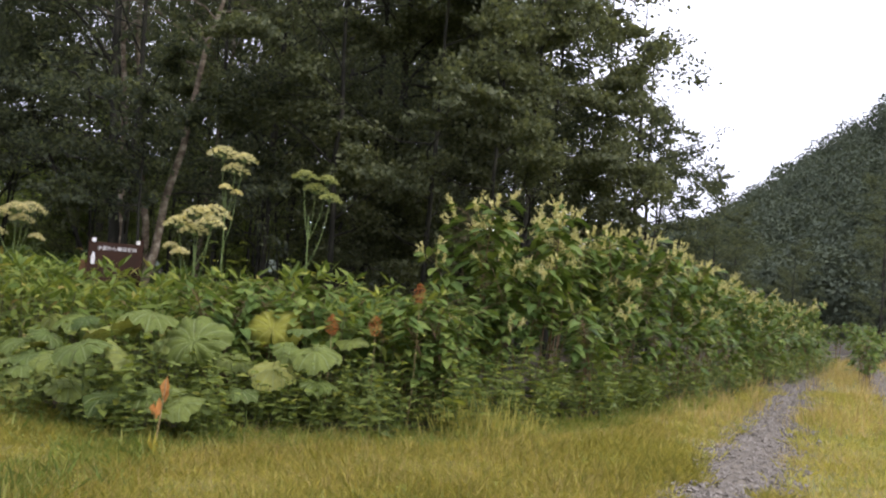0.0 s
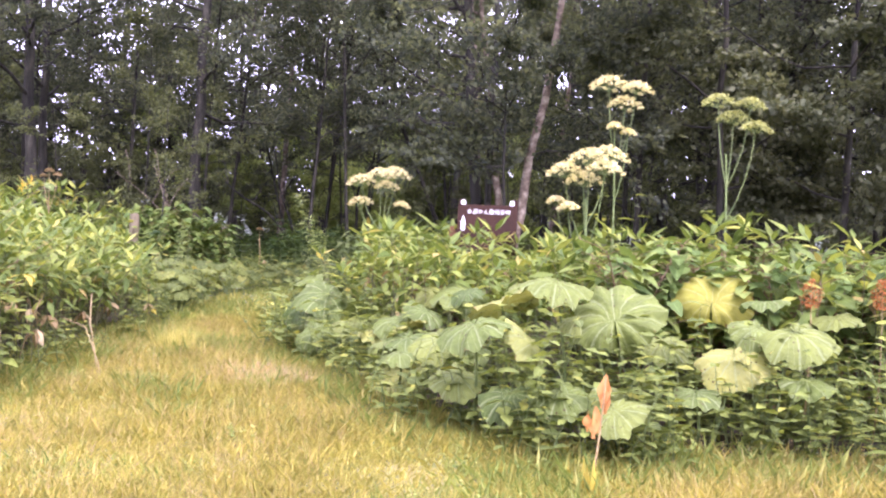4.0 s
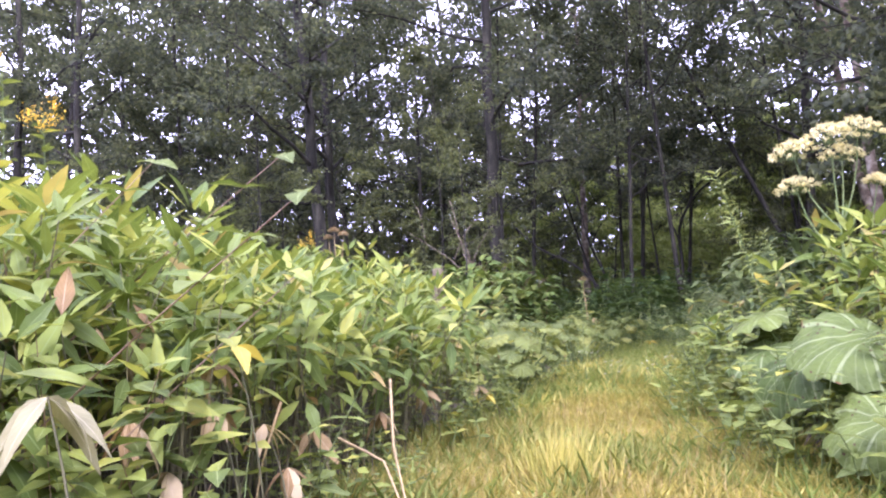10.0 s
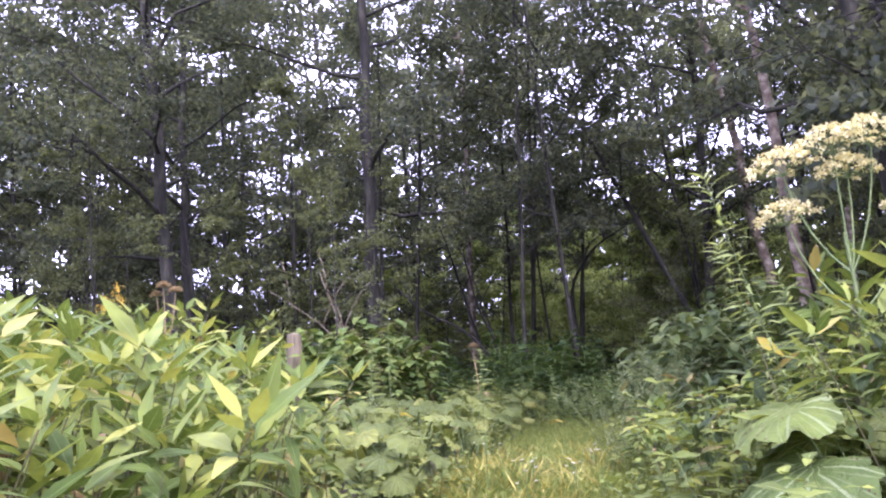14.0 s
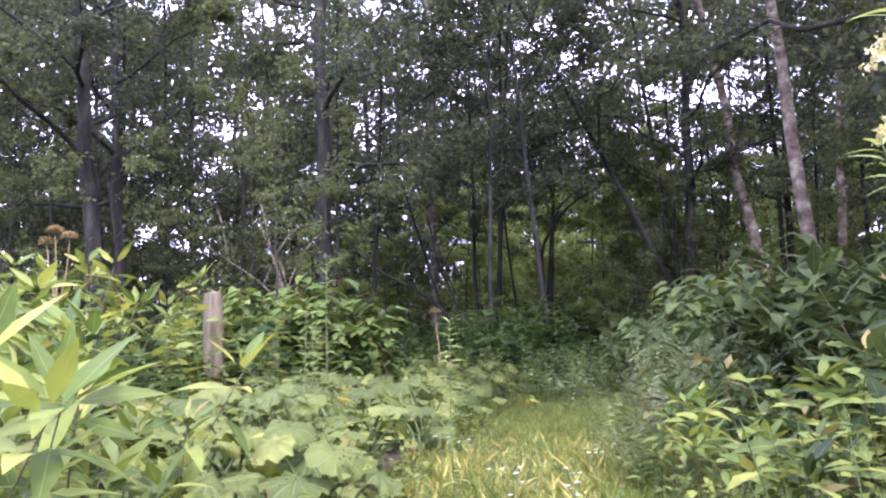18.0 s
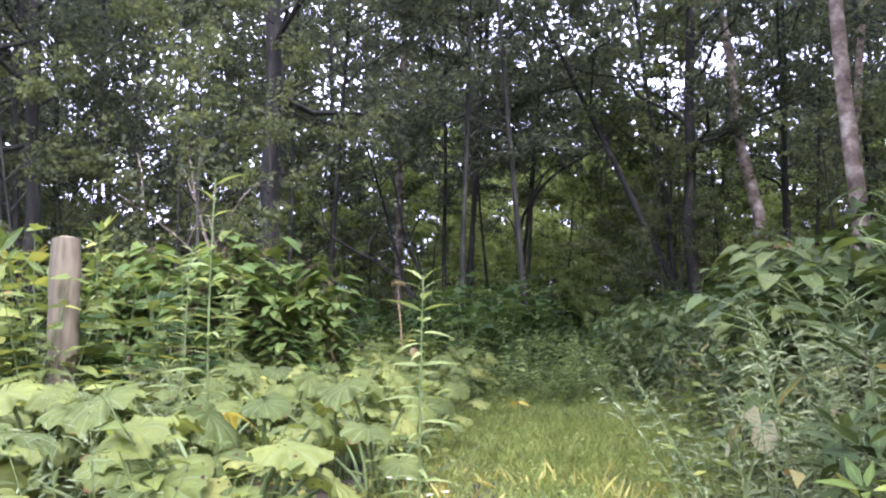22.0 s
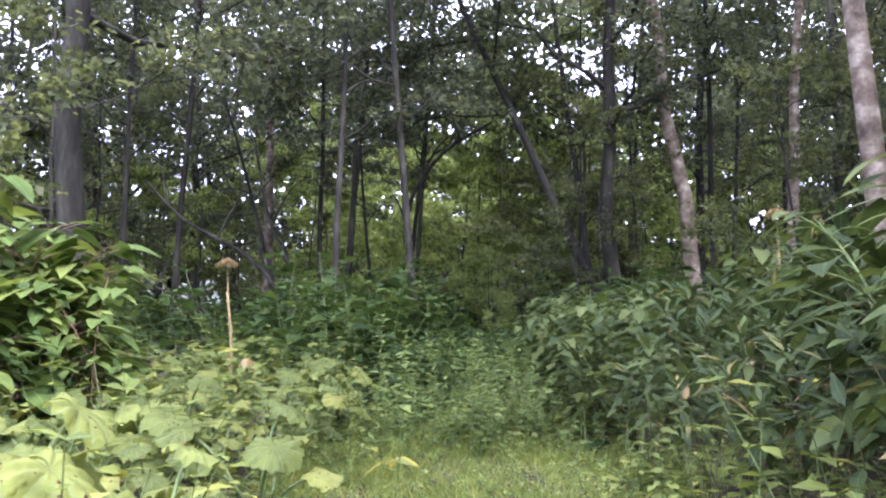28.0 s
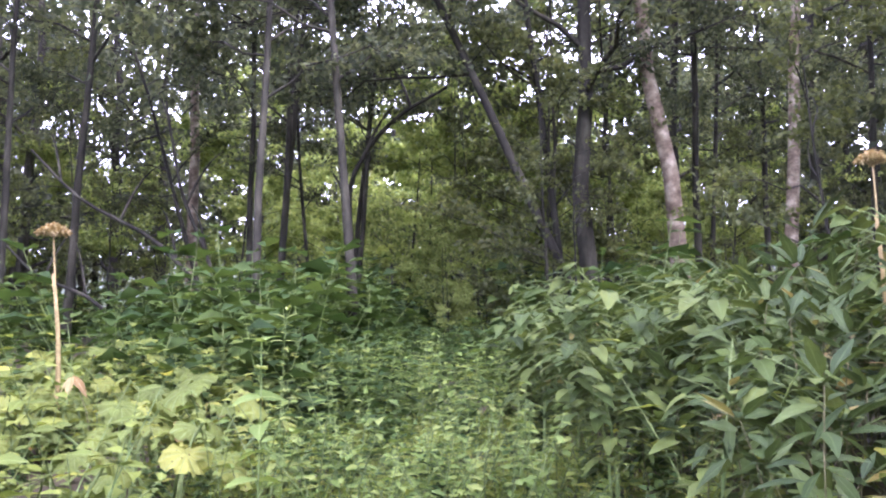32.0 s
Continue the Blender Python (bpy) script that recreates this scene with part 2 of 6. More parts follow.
# Low contrast and a bluish green put distance haze into the hill's leaves.
HAZED_HILL_LEAF = leaf_material("hazed_hill_leaf", [(0.0, (0.062, 0.080, 0.058)), (0.5, (0.076, 0.096, 0.066)), (1.0, (0.098, 0.118, 0.076))], 0.2, 0.7, "none")
DEAD_LEAF = leaf_material("dead_leaf", [(0.0, (0.19, 0.125, 0.05)), (0.6, (0.31, 0.235, 0.105)), (1.0, (0.46, 0.39, 0.22))], 0.25, 0.75, "mid", light=(0.45, 0.36, 0.22))
YELLOW_LEAF = leaf_material("yellowed_leaf", [(0.0, (0.42, 0.34, 0.05)), (1.0, (0.52, 0.46, 0.08))], 0.4, 0.55, "mid", light=(0.5, 0.45, 0.14))
GRASS = leaf_material("grass_blade", [(0.0, (0.27, 0.29, 0.072)), (0.5, (0.455, 0.43, 0.102)), (1.0, (0.60, 0.525, 0.165))], 0.4, 0.6, "none")
GRASS_GREEN = leaf_material("path_grass_blade", [(0.0, (0.19, 0.275, 0.065)), (0.6, (0.31, 0.38, 0.10)), (1.0, (0.47, 0.48, 0.15))], 0.4, 0.6, "none")
CLOVER = leaf_material("clover_leaf", [(0.0, (0.06, 0.105, 0.026)), (0.6, (0.105, 0.16, 0.037)), (1.0, (0.17, 0.215, 0.05))], 0.4, 0.6, "none")
FRESH = leaf_material("fresh_herb_leaf", [(0.0, (0.11, 0.17, 0.042)), (0.6, (0.165, 0.235, 0.06)), (1.0, (0.25, 0.30, 0.085))], 0.4, 0.6, "mid")
# Leaf of the clearing's young trees, lightened: sunlight is put into its green.
SUNLIT_CLEARING = leaf_material("sunlit_clearing_leaf", [(0.0, (0.14, 0.195, 0.06)), (0.6, (0.215, 0.28, 0.085)), (1.0, (0.32, 0.37, 0.125))], 0.5, 0.5, "none")
GRASS_DRY = leaf_material("dry_grass", [(0.0, (0.36, 0.28, 0.10)), (0.6, (0.50, 0.40, 0.15)), (1.0, (0.60, 0.46, 0.24))], 0.35, 0.7, "none")
PINK_GRASS = leaf_material("seeding_grass", [(0.0, (0.50, 0.38, 0.20)), (1.0, (0.66, 0.50, 0.29))], 0.35, 0.7, "none")
CREAM = leaf_material("cream_blossom", [(0.0, (0.58, 0.55, 0.28)), (1.0, (0.76, 0.71, 0.42))], 0.3, 0.7, "none")
GREEN_UMBEL = leaf_material("green_seed_umbel", [(0.0, (0.30, 0.34, 0.12)), (1.0, (0.46, 0.48, 0.20))], 0.3, 0.7, "none")
PANICLE = leaf_material("knotweed_blossom", [(0.0, (0.46, 0.45, 0.18)), (1.0, (0.68, 0.63, 0.32))], 0.3, 0.7, "none")
YELLOW = leaf_material("yellow_blossom", [(0.0, (0.55, 0.36, 0.03)), (1.0, (0.68, 0.5, 0.06))], 0.3, 0.6, "none")
WHITE_BLOSSOM = leaf_material("white_blossom", [(0.0, (0.6, 0.6, 0.52)), (1.0, (0.78, 0.78, 0.70))], 0.3, 0.6, "none")
DOCK = leaf_material("dock_seed", [(0.0, (0.28, 0.10, 0.035)), (1.0, (0.46, 0.19, 0.06))], 0.2, 0.8, "none")
ORANGE = leaf_material("orange_withered", [(0.0, (0.46, 0.20, 0.06)), (1.0, (0.66, 0.36, 0.13))], 0.3, 0.8, "none")
STEM = solid_material("green_stem", [(0.3, (0.09, 0.14, 0.04)), (0.7, (0.16, 0.20, 0.06))], 8.0, 0.6, 0.1)
RED_STEM = solid_material("reddish_stem", [(0.3, (0.14, 0.10, 0.05)), (0.7, (0.22, 0.14, 0.07))], 8.0, 0.6, 0.1)
STRAW = solid_material("straw_culm", [(0.3, (0.22, 0.17, 0.07)), (0.7, (0.36, 0.27, 0.12))], 10.0, 0.6, 0.15)
CULM = solid_material("olive_culm", [(0.3, (0.07, 0.075, 0.03)), (0.7, (0.15, 0.135, 0.06))], 10.0, 0.6, 0.15)
BARK = solid_material("bark", [(0.25, (0.010, 0.008, 0.006)), (0.5, (0.023, 0.022, 0.014)), (0.75, (0.068, 0.064, 0.042))], 5.0, 0.9, 0.8, 26.0, (1, 1, 0.3))
PALE_BARK = solid_material("pale_lichen_bark", [(0.3, (0.06, 0.044, 0.029)), (0.5, (0.155, 0.122, 0.08)), (0.7, (0.33, 0.29, 0.21))], 5.0, 0.85, 0.6, 24.0, (1, 1, 1.2))
# Soil kept extra dark, so gaps under the plants carry shade in their colour.
SOIL = solid_material("grassy_soil", [(0.3, (0.025, 0.022, 0.012)), (0.55, (0.05, 0.04, 0.02)), (0.75, (0.085, 0.062, 0.03))], 1.3, 0.95, 0.6, 30.0)
THATCH = solid_material("grass_thatch", [(0.3, (0.086, 0.101, 0.027)), (0.55, (0.158, 0.155, 0.045)), (0.75, (0.230, 0.202, 0.072))], 2.2, 0.95, 1.0, 85.0)
GRAVEL = solid_material("gravel_bed", [(0.3, (0.10, 0.085, 0.06)), (0.7, (0.19, 0.165, 0.12))], 2.0, 0.95, 0.9, 45.0)
STONE = solid_material("crushed_stone", [(0.3, (0.13, 0.115, 0.09)), (0.7, (0.29, 0.262, 0.21))], 9.0, 0.85, 0.4)
SIGN = solid_material("brown_enamel", [(0.3, (0.026, 0.011, 0.005)), (0.7, (0.042, 0.017, 0.008))], 3.0, 0.7, 0.05, spec=0.25)
WHITE = solid_material("white_lettering", [(0.3, (0.66, 0.64, 0.60)), (0.7, (0.80, 0.79, 0.76))], 12.0, 0.6, 0.05)
POST_WOOD = solid_material("weathered_wood", [(0.3, (0.09, 0.078, 0.042)), (0.7, (0.23, 0.19, 0.11))], 7.0, 0.9, 0.7, 40.0, (1, 1, 0.15))
RUST_WOOD = solid_material("orange_brown_wood", [(0.3, (0.12, 0.06, 0.025)), (0.7, (0.22, 0.12, 0.05))], 7.0, 0.85, 0.5, 40.0, (1, 1, 0.2))


# ---- mesh tools ----
class Geo:
    """Collects vertices, faces and leaf coordinates; one mesh at the end."""

    def __init__(self):
        self.v, self.f, self.uv, self.mi, self.count = [], [], [], [], 0

    def add(self, v, f, uv=None, mi=0):
        self.v.append(np.asarray(v, float))
        self.f.append(np.asarray(f, int) + self.count)
        self.uv.append(np.zeros((len(v), 2)) if uv is None else np.asarray(uv, float))
        self.mi.append(np.full(len(f), mi))
        self.count += len(v)

    def put(self, tpl, mats, mi=0):
        """Copies of a piece (v, f, uv) at an array of matrices."""
        v, f, uv = tpl
        k, n = len(mats), len(v)
        if k == 0:
            return
        w = np.einsum("kij,nj->kni", mats[:, :3, :3], v) + mats[:, None, :3, 3]
        self.add(w.reshape(-1, 3), (f[None] + (np.arange(k) * n)[:, None, None]).reshape(-1, f.shape[1]), np.tile(uv, (k, 1)), mi)

    def merged(self, other, m, mi):
        m = np.array(m)
        base = self.count
        for v, f, uv in zip(other.v, other.f, other.uv):
            self.v.append(v @ m[:3, :3].T + m[:3, 3])
            self.uv.append(uv)
            self.mi.append(np.full(len(f), mi))
        for f in other.f:
            self.f.append(f + base)
        self.count += other.count

    def mesh(self, name, mats, smooth=True):
        me = bpy.data.meshes.new(name)
        v = np.concatenate(self.v)
        total = np.concatenate([np.full(len(f), f.shape[1]) for f in self.f])
        loops = np.concatenate([f.ravel() for f in self.f])
        me.vertices.add(len(v))
        me.vertices.foreach_set("co", v.astype(np.float32).ravel())
        me.loops.add(len(loops))
        me.loops.foreach_set("vertex_index", loops.astype(np.int32))
        me.polygons.add(len(total))
        start = np.concatenate(([0], np.cumsum(total)[:-1]))
        me.polygons.foreach_set("loop_start", start.astype(np.int32))
        me.polygons.foreach_set("material_index", np.concatenate(self.mi).astype(np.int32))
        me.polygons.foreach_set("use_smooth", np.full(len(total), smooth))
        me.update(calc_edges=True)
        layer = me.uv_layers.new(name="leaf")
        layer.data.foreach_set("uv", np.concatenate(self.uv)[loops].astype(np.float32).ravel())
        for m in mats:
            me.materials.append(m)
        return me


def unit(a):
    a = np.asarray(a, float)
    return a / np.maximum(np.linalg.norm(a, axis=-1, keepdims=True), 1e-9)


def spots_at(pos, way, up, size):
    """Matrices whose y axis runs along way, with z near up."""
    y = unit(way)
    x = unit(np.cross(y, up))
    z = np.cross(x, y)
    m = np.zeros((len(pos), 4, 4))
    s = np.broadcast_to(np.asarray(size, float), (len(pos),))[:, None]
    m[:, :3, 0], m[:, :3, 1], m[:, :3, 2], m[:, :3, 3], m[:, 3, 3] = x * s, y * s, z * s, pos, 1
    return m


def leaf(width, n=4, belly=0.35, droop=0.25, fold=0.25, heart=0.0, wave=0.0):
    """A leaf one long along y; belly: where it is widest."""
    v, f, uv = [], [], []
    for i in range(n + 1):
        s = i / n
        w = width / 2 * max((s / belly) ** 0.55 if s < belly else ((1 - s) / (1 - belly)) ** 0.8, 0.02 if i else heart)
        z = -droop * s * s
        for k in (-1, 0, 1):
            v.append((k * w, s - (heart * 0.12 if k and i == 0 else 0), z + abs(k) * w * fold + wave * width * 0.15 * k * math.sin(9 * s)))
            uv.append((0.5 + 0.5 * k, s))
    for i in range(n):
        for k in (0, 1):
            a = 3 * i + k
            f.append((a, a + 1, a + 4, a + 3))
    return np.array(v), np.array(f), np.array(uv)


def fan_leaf(seed, lobes=7, rings=4, seg=66, cup=0.18):
    """A round butterbur leaf of radius one: notch at the stalk, pleats between the veins, ruffled and torn margin."""
    r = np.random.default_rng(seed)
    a = np.linspace(-math.pi * 0.98, math.pi * 0.98, seg + 1)
    ph = r.uniform(0, 6, 4)
    rim = 1 - 0.18 * (np.abs(a) / math.pi) ** 6 + 0.022 * np.cos(lobes * a + ph[0]) + 0.02 * np.cos(22 * a + ph[1]) + r.normal(0, 0.013, seg + 1)
    for k in range(r.integers(2, 6)):
        rim -= r.uniform(0.03, 0.17) * np.exp(-((a - r.uniform(-2.8, 2.8)) / r.uniform(0.04, 0.13)) ** 2)
    rim *= 1 - 0.4 * np.clip((np.abs(a) - 1.5) / 1.3, 0, 1)
    v, uv = [(0, 0, 0)], [(0.5, 0.0)]
    for k in range(1, rings + 1):
        q = k / rings
        for j in range(seg + 1):
            rr = q * rim[j]
            fold = abs((a[j] / (2 * math.pi) * 11 + 20.5) % 1 - 0.5)
            z = cup * q * 0.5 - (cup + 0.08) * q ** 3 + q * q * 0.11 * math.sin(3 * a[j] + ph[2]) + 0.12 * q * (fold - 0.25) + q ** 3 * (0.075 * math.sin(11 * a[j] + ph[3]) + 0.035 * math.sin(19 * a[j] + ph[1]))
            v.append((rr * math.sin(a[j]), rr * math.cos(a[j]), z))
            uv.append((a[j] / (2 * math.pi) + 0.5, q))
    tri = np.array([(0, 2 + j, 1 + j) for j in range(seg)])
    quad = []
    for k in range(rings - 1):
        o = 1 + k * (seg + 1)
        for j in range(seg):
            quad.append((o + j, o + j + 1, o + seg + 2 + j, o + seg + 1 + j))
    return np.array(v), tri, np.array(quad), np.array(uv)


def tube(pts, radii, sides=6):
    p = np.asarray(pts, float)
    d = unit(np.gradient(p, axis=0))
    ref = np.where(np.abs(d[:, 2:3]) > 0.9, np.array([[1.0, 0, 0]]), np.array([[0, 0, 1.0]]))
    ref = np.broadcast_to(ref[0], d.shape)
    x = unit(np.cross(d, ref))
    y = np.cross(d, x)
    a = np.arange(sides) * 2 * math.pi / sides
    rr = np.broadcast_to(np.asarray(radii, float), (len(p),))
    v = p[:, None] + rr[:, None, None] * (np.cos(a)[None, :, None] * x[:, None] + np.sin(a)[None, :, None] * y[:, None])
    f = [(i * sides + j, i * sides + (j + 1) % sides, (i + 1) * sides + (j + 1) % sides, (i + 1) * sides + j) for i in range(len(p) - 1) for j in range(sides)]
    uv = np.stack(np.broadcast_arrays(np.arange(sides)[None] / sides, np.linspace(0, 1, len(p))[:, None]), -1).reshape(-1, 2)
    return v.reshape(-1, 3), np.array(f), uv


def arc(a, b, bow, n=6):
    """Points from a to b, bowed by the vector bow."""
    a, b, bow = (np.asarray(q, float) for q in (a, b, bow))
    s = np.linspace(0, 1, n)[:, None]
    return a + (b - a) * s + bow * 4 * s * (1 - s)


def part(name, geo, mat, parent, label="", smooth=True):
    me = geo if isinstance(geo, bpy.types.Mesh) else geo.mesh(name, mat if isinstance(mat, list) else [mat], smooth)
    ob = new(name, me)
    ob.parent = parent
    if name in ("foliage", "twig", "crown", "ray", "flower_panicle", "petiole", "foliage_stem", "withered_foliage", "seed_head", "flower_head", "umbel", "lettering"):
        tagged(ob, kind="stuff")
    if label:
        tagged(ob, label)
    return ob


MADE = {}


def grow(kind, tpl, m, label, category, group=""):
    """A plant from a template {part: (Geo, material)} at the pose m; the second and later ones are copies."""
    key = id(tpl)
    if key in MADE:
        ob = copy_thing(MADE[key], m @ Matrix.Scale(1 / MADE[key].scale.x, 4))
        return tagged(ob, label, category, group)
    ob = tagged(new(kind), label, category, group)
    for name, geo, mat in tpl:
        part(name, geo, mat, ob)
    ob.matrix_basis = m
    MADE[key] = ob
    return ob


def joined(name, placed, label, category):
    """Many plants in one object of kind stuff. placed: (template, matrix) pairs."""
    g, mats = Geo(), []
    for tpl, m in placed:
        for _, geo, mat in tpl:
            if mat not in mats:
                mats.append(mat)
            g.merged(geo, m, mats.index(mat))
    ob = new(name, g.mesh(name, mats))
    return tagged(ob, label, category, kind="stuff")


# ---- plan ----
# The plan is drawn in units of 1.25 m; the last lines bring it to full size.
FULL = 1.25


def road_side(x, y):
    """Metres to the forest's side of the left wheel track."""
    return (x - 1.97) * -0.909 + (y - 5.82) * 0.416


def ground_z(x, y):
    w = road_side(np.asarray(x, float), np.asarray(y, float))
    return np.interp(w, [-60, -9, -4, 1, 4.5, 8, 11.7, 14.5, 18, 40, 100], [1.5, 0.4, 0.28, 0.27, 0.1, 0.18, 0.22, 0.36, 0.42, 1.1, 3.0])


def left_edge(y):
    """The left bank's foot beside the path."""
    return np.interp(y, [4.6, 5.2, 6.2, 7.5, 9, 11, 13, 14.2, 16, 19, 22.5, 30], [-5.6, -5.85, -6.4, -6.95, -7.8, -8.8, -9.6, -10.05, -10.9, -11.95, -13.3, -15])


def right_edge(y):
    return np.interp(y, [7.1, 7.7, 9.9, 12, 14, 16, 19, 22.5, 30], [-2.5, -3.7, -6.15, -7.35, -8.45, -9.2, -10.2, -11.6, -13.2])


def spot(x, y, turn=0.0, size=1.0, lean=0.0, lean_to=0.0, dz=0.0):
    """A pose on the ground."""
    m = Matrix.Translation((x, y, float(ground_z(x, y)) + dz))
    return m @ Matrix.Rotation(lean_to, 4, "Z") @ Matrix.Rotation(lean, 4, "X") @ Matrix.Rotation(turn - lean_to, 4, "Z") @ Matrix.Scale(size, 4)


# ---- ground and road ----
def front_line(x):
    """The road-side foot of the right bank."""
    return np.interp(x, [-6.2, -3.7, -2.5, 0, 1.75, 4.8, 10, 17], [9.9, 7.7, 7.1, 8.0, 9.5, 13.9, 22.5, 36])


def right_bank(x, y, deep=0.0):
    return y > float(front_line(x)) + deep and x > float(right_edge(y)) + deep


def on_lawn(x, y):
    w = road_side(x, y)
    bank = (y > front_line(x) + 0.5) & (x > right_edge(y) + 0.3)
    left = (x < left_edge(y) - 0.3) & (y > 5.6)
    ragged = 0.09 * np.sin(x * 7.3 + y * 3.1) + 0.07 * np.sin(y * 11.7 - x * 4.2)
    track_ = (np.abs(w) < 0.31 + ragged) | (np.abs(w + 1.8) < 0.31 + ragged)
    return ~bank & ~left & ~track_


def ground_sheet():
    """One sheet out to the horizon, finer near the walk."""
    near = np.arange(-34, 42.1, 0.55)
    xs = np.concatenate(([-3000, -1200, -500, -250, -120, -70, -48], near, [55, 80, 130, 250, 500, 1200, 3000]))
    ny = np.arange(-6, 60.1, 0.55)
    ys = np.concatenate(([-3000, -1000, -400, -150, -60, -25], ny, [75, 100, 150, 250, 500, 1200, 3000]))
    X, Y = np.meshgrid(xs, ys)
    Z = ground_z(X, Y) + 0.008 * np.sin(X * 1.7 + 1.3 * np.sin(Y * 0.9)) * np.sin(Y * 1.3) * (np.abs(X) < 45) * (road_side(X, Y) > 1.5)
    v = np.stack([X, Y, Z], -1).reshape(-1, 3)
    n = len(xs)
    f = [(j * n + i, j * n + i + 1, (j + 1) * n + i + 1, (j + 1) * n + i) for j in range(len(ys) - 1) for i in range(n - 1)]
    g = Geo()
    f = np.array(f)
    mid = v[f].mean(1)
    grassy = on_lawn(mid[:, 0], mid[:, 1]) & (road_side(mid[:, 0], mid[:, 1]) < 13.0)
    g.add(v, f[grassy], None, 1)
    g.f.append(f[~grassy])
    g.mi.append(np.zeros(int((~grassy).sum()), int))
    return tagged(new("ground", g.mesh("ground", [SOIL, THATCH])), "mown grassy ground with bare soil", "ground", kind="structure")


ground_sheet()
ROAD_WAY = np.array([0.416, 0.909])
ROAD_OUT = np.array([-0.909, 0.416])


def road_point(along, out):
    p = np.array([1.97, 5.82]) + ROAD_WAY * along + ROAD_OUT * out
    bend = max(along - 36, 0) ** 2 * 0.02
    return p + ROAD_OUT * -bend


def track(inner, outer):
    g, v, f = Geo(), [], []
    steps = list(np.arange(-14, 60, 0.6))
    for k, s in enumerate(steps):
        wob = 0.12 * math.sin(s * 1.1 + inner) + 0.07 * math.sin(s * 2.7)
        for o, h in ((outer + wob, 0.004), ((inner + outer) / 2, 0.012), (inner - wob * 0.7, 0.004)):
            x, y = road_point(s, o)
            v.append((x, y, float(ground_z(x, y)) + h))
    for k in range(len(steps) - 1):
        for j in (0, 1):
            a = 3 * k + j
            f.append((a + 3, a + 4, a + 1, a))
    g.add(v, f)
    return g


road = tagged(new("road"), "gravel forest road with a grassy middle strip", "road", kind="structure")
part("wheel_track", track(-0.41, 0.4), GRAVEL, road)
part("wheel_track", track(-2.2, -1.4), GRAVEL, road)


def stones():
    g = Geo()
    octa = np.array([(1, 0, 0), (-1, 0, 0), (0, 1, 0), (0, -1, 0), (0, 0, 0.7), (0, 0, -0.7)], float)
    fo = np.array([(0, 2, 4), (2, 1, 4), (1, 3, 4), (3, 0, 4), (2, 0, 5), (1, 2, 5), (3, 1, 5), (0, 3, 5)])
    n = 17000
    s = -3 + 30 * rng.random(n) ** 1.7
    o = np.where(rng.random(n) < 0.72, rng.uniform(-0.41, 0.41, n), rng.uniform(-2.2, -1.4, n)) + rng.normal(0, 0.10, n)
    pos = np.array([road_point(a, b) for a, b in zip(s, o)])
    r = rng.uniform(0.009, 0.022, n) * rng.choice([1.0, 1.0, 1.0, 1.5], n)
    p3 = np.column_stack([pos, ground_z(pos[:, 0], pos[:, 1]) + r * 0.4 + 0.006])
    m = spots_at(p3, rng.normal(0, 1, (n, 3)) * (1, 1, 0.3), rng.normal(0, 1, (n, 3)) + (0, 0, 2), r)
    m[:, :3, :3] *= rng.uniform(0.7, 1.4, (n, 1, 3))
    g.put((octa, fo, np.zeros((6, 2))), m)
    return tagged(new("gravel", g.mesh("gravel", [STONE], False)), "loose grey crushed stone on the road", "gravel", kind="stuff")


stones()


# ---- trees ----
def rhomb(bend=0.12):
    return np.array([(0, 0, 0), (0.34, 0.45, bend), (0, 1, -bend), (-0.34, 0.45, bend)]), np.array([(0, 1, 2), (0, 2, 3)]), np.array([(0.5, 0), (1, 0.5), (0.5, 1), (0, 0.5)])


RHOMB = rhomb()


